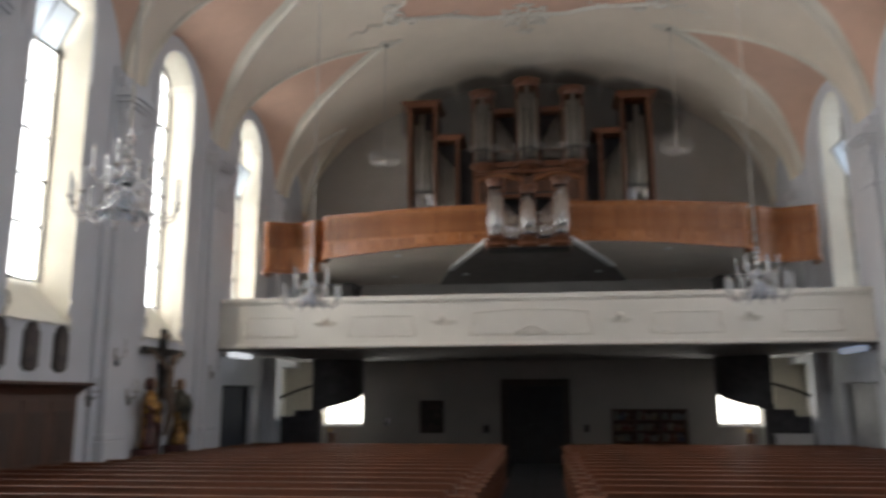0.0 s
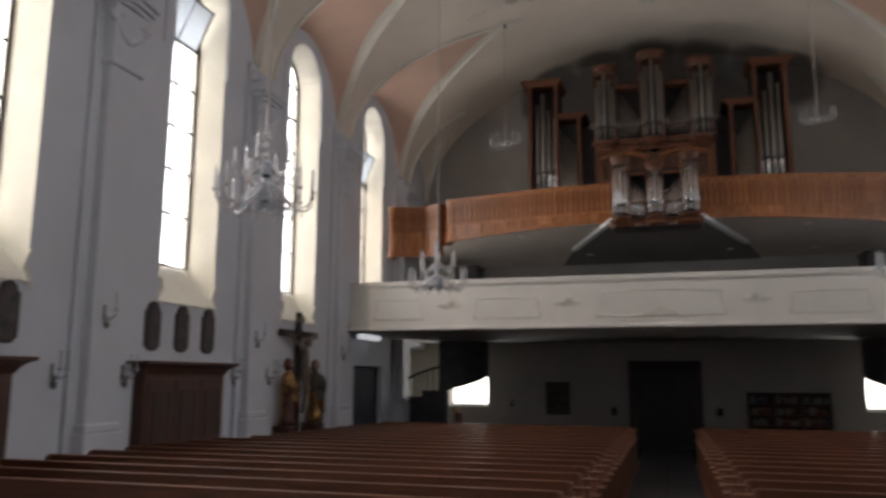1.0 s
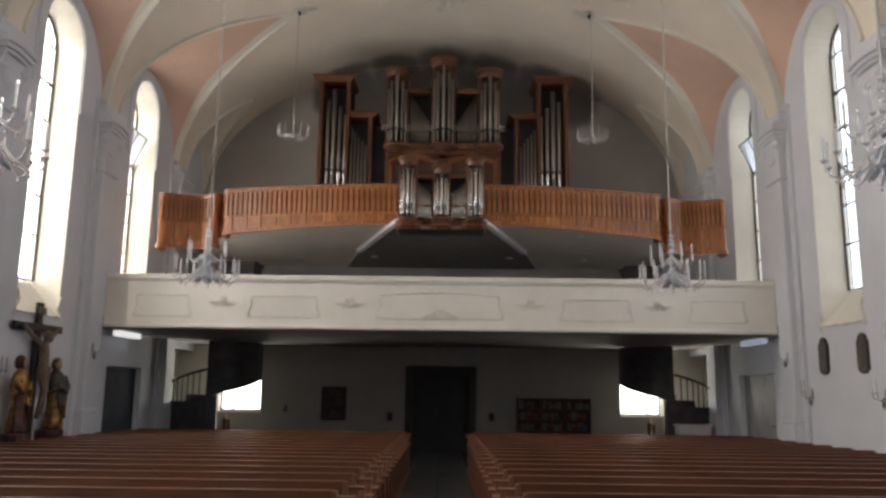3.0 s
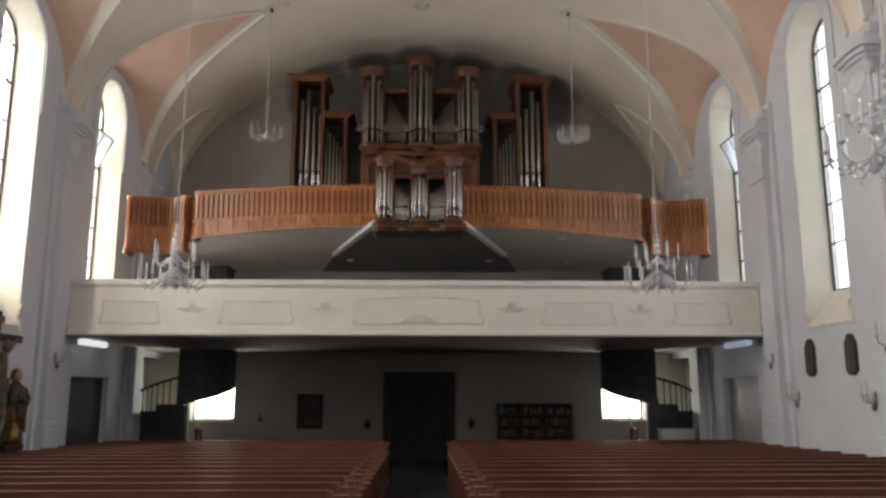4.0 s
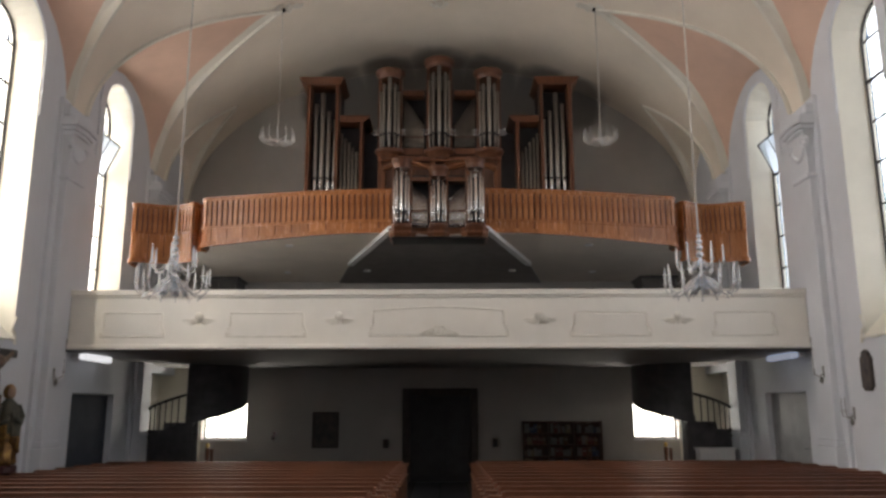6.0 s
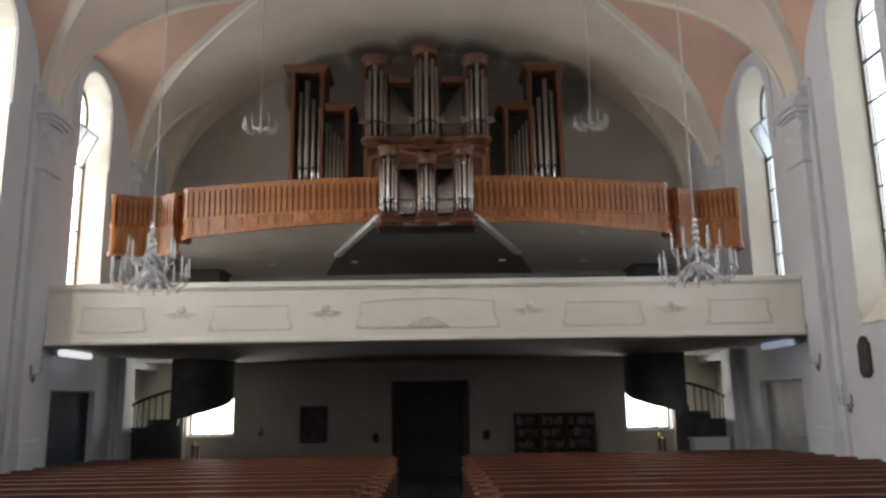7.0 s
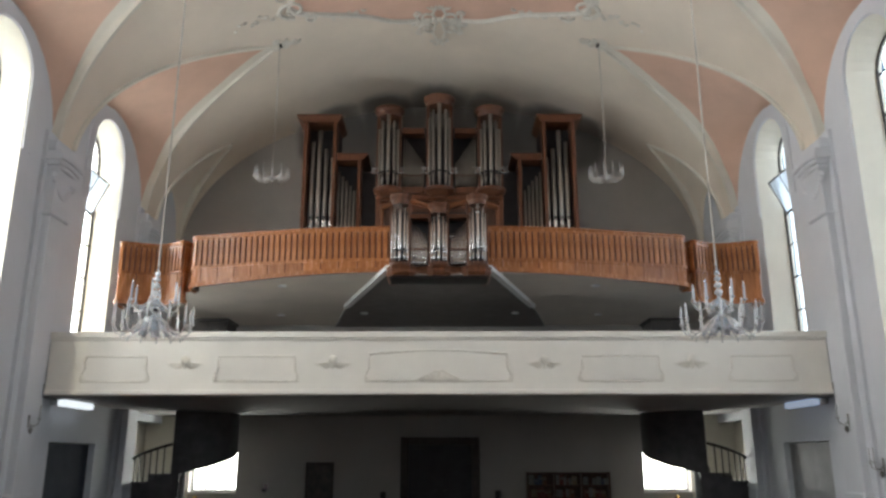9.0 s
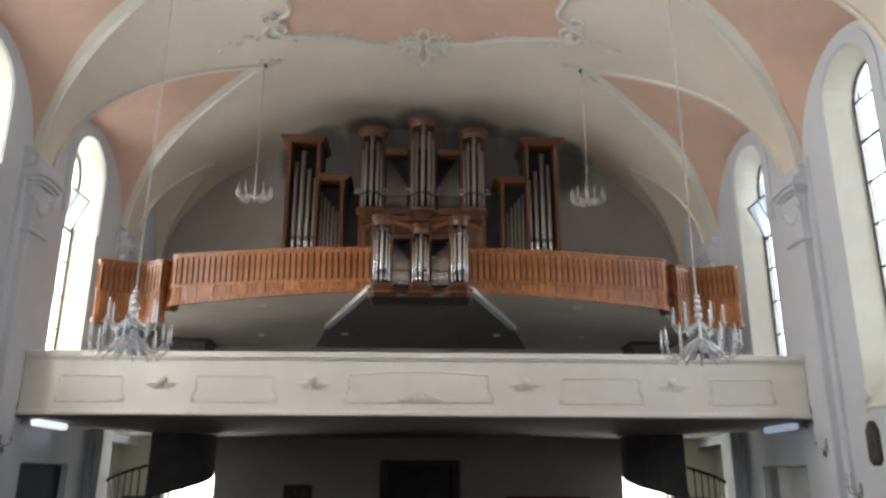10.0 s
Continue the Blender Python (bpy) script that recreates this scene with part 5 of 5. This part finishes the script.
def spiral_stair(s):
    t = thing("spiral_stair", "dark painted spiral staircase winding up to the gallery", "staircase", "gallery stairs")
    cx, cy, R, r0 = s * 5.73, 21.55, 1.14, 0.09
    part("newel", lathe([(0.10, 0.0), (0.10, 2.76)], 14, cx, cy), M_STAIR, t)
    N = 17
    rise = 2.8 / N
    # height over the turn: steep at the back, easy round the front, then up behind the boarded drum
    turn = [(70.0, 0.0), (180.0, 0.86), (276.0, 1.46), (282.0, 1.56), (360.0, 1.94), (450.0, 2.80)]

    def degrees_at(z):
        for (d0, z0), (d1, z1) in zip(turn, turn[1:]):
            if z <= z1:
                return d0 + (d1 - d0) * (z - z0) / (z1 - z0)
        return turn[-1][0]

    def height_at(d):
        for (d0, z0), (d1, z1) in zip(turn, turn[1:]):
            if d <= d1:
                return z0 + (z1 - z0) * (d - d0) / (d1 - d0)
        return turn[-1][1]

    def plan_angle(d):
        return radians(d) if s < 0 else math.pi - radians(d)

    def ang(f):
        return plan_angle(degrees_at(rise * f))
    for k in range(N):
        a0, a1 = ang(k), ang(k + 1.08)
        z = rise * (k + 1)
        bm = bmesh.new()
        pts = [(cx + r0 * math.cos(a0), cy + r0 * math.sin(a0)), (cx + R * math.cos(a0), cy + R * math.sin(a0)), (cx + R * math.cos((a0 + a1) / 2), cy + R * math.sin((a0 + a1) / 2)), (cx + R * math.cos(a1), cy + R * math.sin(a1)), (cx + r0 * math.cos(a1), cy + r0 * math.sin(a1))]
        part("tread", prism(pts, "z", z - 0.045, z), M_STAIR, t)
        pr = [(cx + r0 * math.cos(a0), cy + r0 * math.sin(a0)), (cx + R * math.cos(a0), cy + R * math.sin(a0)), (cx + R * math.cos(a0 + 0.02), cy + R * math.sin(a0 + 0.02)), (cx + r0 * math.cos(a0 + 0.1), cy + r0 * math.sin(a0 + 0.1))]
        part("riser", prism(pr, "z", max(0.0, z - rise - 0.02), z - 0.045), M_STAIR, t)
    # outer string, closed to the floor on the lower run
    def skin(name, rows):
        bm = bmesh.new()
        prev = None
        for d, lo, hi in rows:
            a = plan_angle(d)
            ring_ = [bm.verts.new((cx + rr * math.cos(a), cy + rr * math.sin(a), zz)) for rr, zz in ((R, lo), (R + 0.04, lo), (R + 0.04, hi), (R, hi))]
            if prev:
                for k in range(4):
                    bm.faces.new((prev[k], prev[(k + 1) % 4], ring_[(k + 1) % 4], ring_[k]))
            else:
                bm.faces.new(ring_)
            prev = ring_
        bm.faces.new(prev)
        bmesh.ops.recalc_face_normals(bm, faces=bm.faces[:])
        part(name, bm, M_STAIR, t)
    skin("string", [(70 + 6 * q, 0.0, min(height_at(70 + 6 * q) + 0.02, 1.50)) for q in range(37)])
    # boarded drum round the upper run
    skin("drum", [(278 + 4 * q, height_at(278 + 4 * q) - 0.10, 2.76) for q in range(25)])
    bm = bmesh.new()
    prev = None
    for q in range(39):
        d = 70 + 10 * q
        a, z = plan_angle(d), max(0.0, height_at(d) - 0.10)
        v = [bm.verts.new((cx + rr * math.cos(a), cy + rr * math.sin(a), z)) for rr in (r0, R)]
        if prev:
            bm.faces.new((prev[0], prev[1], v[1], v[0]))
        prev = v
    part("soffit", bm, M_STAIR, t)

    def on_ring(d, z):
        return (cx + R * math.cos(plan_angle(d)), cy + R * math.sin(plan_angle(d)), z)

    def rail_z(d):
        return 1.34 + 0.76 * max(0.0, (d - 180) / 100) ** 0.72
    foot = on_ring(178, 0.0)
    part("handrail", tube([(foot[0], foot[1], 1.22), (foot[0], foot[1], 1.33)] + [on_ring(181 + 4 * q, rail_z(181 + 4 * q)) for q in range(25)], 0.030, 7), M_BLACK, t)
    part("rail_post", lathe([(0.035, 0.0), (0.03, 0.9), (0.026, 1.25)], 8, foot[0], foot[1]), M_BLACK, t)
    for q in range(12):
        d = 187 + 7.5 * q
        part("baluster", tube([on_ring(d, height_at(d)), on_ring(d, rail_z(d))], 0.014, 6), M_BLACK, t)


spiral_stair(-1)
spiral_stair(1)

t = thing("cabinet", "low white cabinet at the foot of the stair", "cabinet")
part("body", boxes((5.52, 6.28, 20.02, 20.30, 0.0, 0.90), bev=0.01), M_WHITE, t)
part("top", boxes((5.49, 6.31, 20.0, 20.31, 0.90, 0.94), bev=0.006), M_WHITE, t)
for q in range(2):
    part("door", boxes((5.54 + 0.37 * q, 5.88 + 0.37 * q, 20.005, 20.02, 0.08, 0.86), bev=0.004), M_WHITE, t)


def candle_stand(x):
    t = thing("candle_stand", "turned wooden stand with a brass knob below the window", "stand", "stands by the windows")
    part("post", lathe([(0.06, 0.0), (0.06, 0.5), (0.045, 0.55), (0.06, 0.85), (0.0, 0.87)], 12, x, 22.2), M_ORGAN, t)
    part("knob", lathe([(0.02, 0.86), (0.05, 0.90), (0.045, 0.95), (0.0, 0.98)], 12, x, 22.2), M_GOLD, t)
    part("side_board", boxes((x + 0.08, x + 0.14, 22.15, 22.25, 0, 0.84), bev=0.006), M_ORGAN, t)


candle_stand(5.42)
candle_stand(-5.58)


def oval_plaque(s):
    t = thing("oval_plaque", "small oval dark plaque on the stairway wall", "plaque", "stairway plaques")
    pts = [(21.9 + 0.10 * math.cos(a), 1.95 + 0.16 * math.sin(a)) for a in [2 * math.pi * q / 18 for q in range(18)]]
    part("plate", prism(pts, "x", *sorted((s * 7.08, s * 7.05))), M_FRAME, t)
    pts = [(21.9 + 0.075 * math.cos(a), 1.95 + 0.13 * math.sin(a)) for a in [2 * math.pi * q / 18 for q in range(18)]]
    part("picture", prism(pts, "x", *sorted((s * 7.05, s * 7.043))), M_PICTB, t)


oval_plaque(-1)
oval_plaque(1)


def wall_lamp(s):
    t = thing("wall_lamp", "white tube lamp glowing below the gallery" if s < 0 else "dim bluish tube lamp below the gallery", "lamp", "tube lamps")
    part("housing", boxes((*sorted((s * 6.69, s * 6.56)), 17.25, 18.40, 2.68, 2.775), bev=0.012), M_WHITE, t)
    part("diffuser", boxes((*sorted((s * 6.56, s * 6.42)), 17.27, 18.38, 2.66, 2.77), bev=0.02), M_LAMP if s < 0 else M_LAMPB, t)


wall_lamp(-1)
wall_lamp(1)


def side_door(s, k):
    t = thing("door_%d" % k, "grey blue flush door in a shallow niche below the gallery", "door", kind="structure")
    part("leaf", boxes((*sorted((s * 6.86, s * 6.82)), 17.47, 19.20, 0.0, 2.05)), M_NICHE if s < 0 else M_NICHEL, t)
    part("frame", boxes((*sorted((s * 6.82, s * 6.80)), 17.47, 17.55, 0, 2.05), (*sorted((s * 6.82, s * 6.80)), 19.12, 19.20, 0, 2.05), (*sorted((s * 6.82, s * 6.80)), 17.55, 19.12, 1.97, 2.05)), M_NICHE if s < 0 else M_NICHEL, t)
    part("handle", tube([(s * 6.82, 17.7, 1.03), (s * 6.77, 17.7, 1.03), (s * 6.77, 17.82, 1.03)], 0.011, 6), M_SILVER, t)


M_NICHE = material("grey_blue_paint", (0.085, 0.092, 0.112), 0.85, var=0.08, spec=0.1)
M_NICHEL = material("pale_grey_paint", (0.40, 0.40, 0.41), 0.6, var=0.08)
side_door(-1, 2)
side_door(1, 3)

# ---- confessionals on the side walls ----
def confessional(s, yc):
    t = thing("confessional", "dark wooden confessional front with moulded cornice against the wall", "confessional", "confessionals")

    def X(a, b):
        return sorted((s * a, s * b))
    part("carcass", boxes((*X(6.72, 6.52), yc - 0.95, yc + 0.95, 0.0, 1.88), bev=0.01), M_CONF, t)
    for k, (a, b) in enumerate(((-0.89, -0.33), (-0.28, 0.28), (0.33, 0.89))):
        part("door", boxes((*X(6.52, 6.505), yc + a, yc + b, 0.08, 1.78), bev=0.006), M_CONF, t)
        part("panel", boxes((*X(6.505, 6.498), yc + a + 0.10, yc + b - 0.10, 0.95, 1.62), bev=0.01), M_CONFD, t)
        part("panel", boxes((*X(6.505, 6.498), yc + a + 0.10, yc + b - 0.10, 0.18, 0.82), bev=0.01), M_CONFD, t)
    bm = bmesh.new()
    rings = []
    for z, o in ((1.84, 0.0), (1.88, 0.02), (1.93, 0.05), (1.97, 0.11), (1.98, 0.15), (2.02, 0.15)):
        xa, xb = s * 6.72, s * (6.515 - o)
        rings.append([bm.verts.new(c) for c in ((xa, yc - 0.96 - o, z), (xb, yc - 0.96 - o, z), (xb, yc + 0.96 + o, z), (xa, yc + 0.96 + o, z))])
    for a, b in zip(rings, rings[1:]):
        for q in range(4):
            bm.faces.new((a[q], a[(q + 1) % 4], b[(q + 1) % 4], b[q]))
    bm.faces.new(rings[0])
    bm.faces.new(rings[-1])
    bmesh.ops.recalc_face_normals(bm, faces=bm.faces[:])
    part("cornice", bm, M_CONF, t)


for yc in (10.84, 6.78):
    confessional(-1, yc)


def cartouche_picture(s, yc, z0, z1, w):
    t = thing("wall_picture", "narrow dark painted panel with ogee top on the wall", "picture", "station pictures")
    h = z1 - z0

    def ol(k):
        zz = [0.0, 0.02, 0.06, 0.10, 0.80, 0.86, 0.90, 0.96, 1.0]
        ww = [0.15, 0.62, 0.66, 1.0, 1.0, 0.66, 0.70, 0.45, 0.10]
        c = (z0 + z1) / 2
        r = [(yc + w / 2 * a * k, c + ((z0 + h * z) - c) * (1 - (1 - k) * w / h)) for a, z in zip(ww, zz)]
        return r + [(2 * yc - y, z) for y, z in r[::-1]]
    part("frame", prism(ol(1.0), "x", *sorted((s * 6.71, s * 6.66))), M_FRAME, t)
    part("painting", prism(ol(0.80), "x", *sorted((s * 6.66, s * 6.652))), M_PICTB, t)


for yc in (10.19, 10.86, 11.53, 7.72, 7.05, 6.38):
    cartouche_picture(-1, yc, 2.16, 2.84, 0.31)
for yc in (15.25, 13.98, 11.55, 10.88, 10.2):
    cartouche_picture(1, yc, 2.02, 2.66, 0.31)


def sconce(s, x, y, z, arms):
    t = thing("sconce", "small metal wall sconce with candle holders", "wall lamp", "wall sconces")
    part("back_plate", boxes((*sorted((s * (x + 0.01), s * (x - 0.015))), y - 0.022, y + 0.022, z - 0.14, z + 0.06), bev=0.008), M_SCONCE, t)
    for q in range(arms):
        o = 0.12 * (q - (arms - 1) / 2)
        pts = [(s * (x - 0.01), y, z - 0.06), (s * (x - 0.08), y + o * 0.5, z - 0.12), (s * (x - 0.16), y + o, z - 0.08), (s * (x - 0.17), y + o, z)]
        ar = part("arm", tube(pts, 0.008, 6), M_SCONCE, t)
        part("candle", lathe([(0.008, z - 0.03), (0.030, z), (0.029, z + 0.012), (0.010, z + 0.014), (0.010, z + 0.20), (0.0, z + 0.215)], 8, s * (x - 0.17), y + o), M_TUBE, ar)
    part("drop", lathe([(0.0, z - 0.24), (0.03, z - 0.20), (0.035, z - 0.16), (0.0, z - 0.11)], 8, s * (x - 0.05), y), M_SCONCE, t)


for s in (-1, 1):
    for y in (8.45, 9.66, 12.30, 13.46, 15.8):
        if s < 0 and y > 15:
            continue
        sconce(s, WALL, y, 1.90 if s < 0 else 1.72, 2)
    for y, z in ((9.0, 2.62), (12.67, 2.52), (16.27, 2.40)):
        sconce(s, FACE, y, z, 1)

# ---- crucifix with two statues ----
cr = thing("crucifix", "tall dark wooden crucifix with carved figure on the wall", "crucifix")
part("upright", boxes((-6.66, -6.57, 14.42, 14.54, 0.72, 3.03), bev=0.01), M_BLACK, cr)
part("crossbar", boxes((-6.655, -6.575, 13.74, 15.24, 2.56, 2.68), bev=0.01), M_BLACK, cr)
part("titulus", boxes((-6.57, -6.555, 14.36, 14.60, 2.84, 2.95), bev=0.005), M_CORPUS, cr)
fig = bmesh.new()
tube([(-6.50, 14.48, 2.38), (-6.47, 14.485, 2.22), (-6.46, 14.49, 2.0), (-6.47, 14.48, 1.85)], 0.085, 8, fig, 0.85)
tube([(-6.47, 14.48, 1.88), (-6.42, 14.51, 1.60), (-6.47, 14.49, 1.28), (-6.50, 14.49, 1.15)], 0.075, 8, fig, 0.5)
tube([(-6.46, 14.49, 1.98), (-6.45, 14.49, 1.78)], 0.12, 8, fig, 0.9)
for s in (-1, 1):
    tube([(-6.50, 14.48 + s * 0.06, 2.34), (-6.52, 14.48 + s * 0.28, 2.46), (-6.55, 14.48 + s * 0.58, 2.63)], 0.052, 6, fig, 0.6)
ball(fig, -6.44, 14.53, 2.47, 0.085, 1.2, 2)
part("figure", fig, M_CORPUS, cr, "carved painted figure")


def statue(yc, mats, turn, label):
    """Robed figure in one mesh: mats are mantle, gown and face."""
    prof = [(0.0, 0.96), (0.15, 0.96), (0.175, 1.00), (0.155, 1.12), (0.145, 1.28), (0.150, 1.42), (0.160, 1.55), (0.165, 1.68), (0.150, 1.78), (0.125, 1.86), (0.075, 1.91), (0.055, 1.94)]
    bm = lathe(prof, 36)
    for v in bm.verts:
        a = math.atan2(v.co.y, v.co.x)
        low = max(0.0, min(1.0, (1.85 - v.co.z) / 0.7))
        k = 1 + low * (0.09 * math.sin(a * 8 + v.co.z * 5) + 0.05 * math.sin(a * 13 - v.co.z * 9))
        v.co.x *= 0.80 * k
        v.co.y *= 0.92 * k
        v.co.y += 0.035 * math.sin((v.co.z - 0.96) * 3.4)
    head = bmesh.new()
    bmesh.ops.create_icosphere(head, subdivisions=3, radius=0.078)
    bmesh.ops.scale(head, vec=(0.95, 0.88, 1.25), verts=head.verts[:])
    for f in head.faces:
        f.material_index = 2 if f.calc_center_median().x > 0.035 else 1
    join(bm, head, Matrix.Translation((0.02, 0.0, 2.03)))
    hair = bmesh.new()
    bmesh.ops.create_icosphere(hair, subdivisions=2, radius=0.092)
    bmesh.ops.scale(hair, vec=(0.90, 1.0, 1.35), verts=hair.verts[:])
    for f in hair.faces:
        f.material_index = 1
    join(bm, hair, Matrix.Translation((-0.025, 0.0, 2.03)))
    # folded arms, joined hands, a fall of cloth from the forearm
    for side in (-1, 1):
        tube([(0.0, side * 0.125, 1.83), (0.05, side * 0.185, 1.66), (0.12, side * 0.14, 1.56), (0.165, side * 0.03, 1.66)], 0.052, 8, bm, 0.62)
    tube([(0.165, 0.0, 1.62), (0.175, 0.0, 1.74)], 0.032, 7, bm, 0.5)
    for q in range(4):
        tube([(0.12, 0.13 - 0.035 * q, 1.58), (0.145, 0.12 - 0.03 * q, 1.38), (0.13, 0.14 - 0.04 * q, 1.14 + 0.05 * q)], 0.030, 6, bm, 0.7)
    for f in bm.faces:
        c = f.calc_center_median()
        if f.material_index == 0 and c.z < 1.45 - 1.3 * c.y and c.x > -0.02:
            f.material_index = 1
    bmesh.ops.recalc_face_normals(bm, faces=bm.faces[:])
    ob = mesh_object("statue", bm, mats, smooth=True)
    tagged(ob, label, "statue", "figures by the crucifix")
    ob.matrix_world = at_plan(-6.48, yc, 0) @ Matrix.Rotation(turn, 4, 'Z')
    c = thing("console", "dark red wall bracket below a statue", "bracket", "statue brackets")
    part("shelf", lathe([(0.0, 0.70), (0.12, 0.72), (0.16, 0.80), (0.21, 0.86), (0.21, 0.94), (0.19, 0.96), (0.0, 0.96)], 14, -6.50, yc), M_MAROON, c)
    part("back", boxes((-6.72, -6.60, yc - 0.12, yc + 0.12, 0.70, 0.95), bev=0.01), M_MAROON, c)


M_MAROON = material("maroon_paint", (0.06, 0.014, 0.014), 0.45, var=0.2)
statue(13.86, [M_ROBE_A, M_ROBE_C, M_FACE], 0.1, "gilded robed statue on a wall bracket beside the crucifix")
statue(14.98, [M_ROBE_B, M_ROBE_D, M_FACE], -0.7, "dark robed statue with gilded hem on a wall bracket")

# ---- floor tiles along the aisle ----
tile_src = boxes((-0.292 * K, 0.292 * K, -0.292 * K, 0.292 * K, 0.0, 0.012), bev=0.004)
tile_me = bpy.data.meshes.new("tile")
tile_src.to_mesh(tile_me)
tile_src.free()
tile_me.materials.append(M_FLOOR)
for i in range(2):
    for j in range(29):
        o = new("tile", tile_me)
        o.parent = FLOOR_OB
        o.location = ((-0.30 + 0.60 * i) * K, (BACK - 0.4 - 0.60 * j) * K, 0.0)
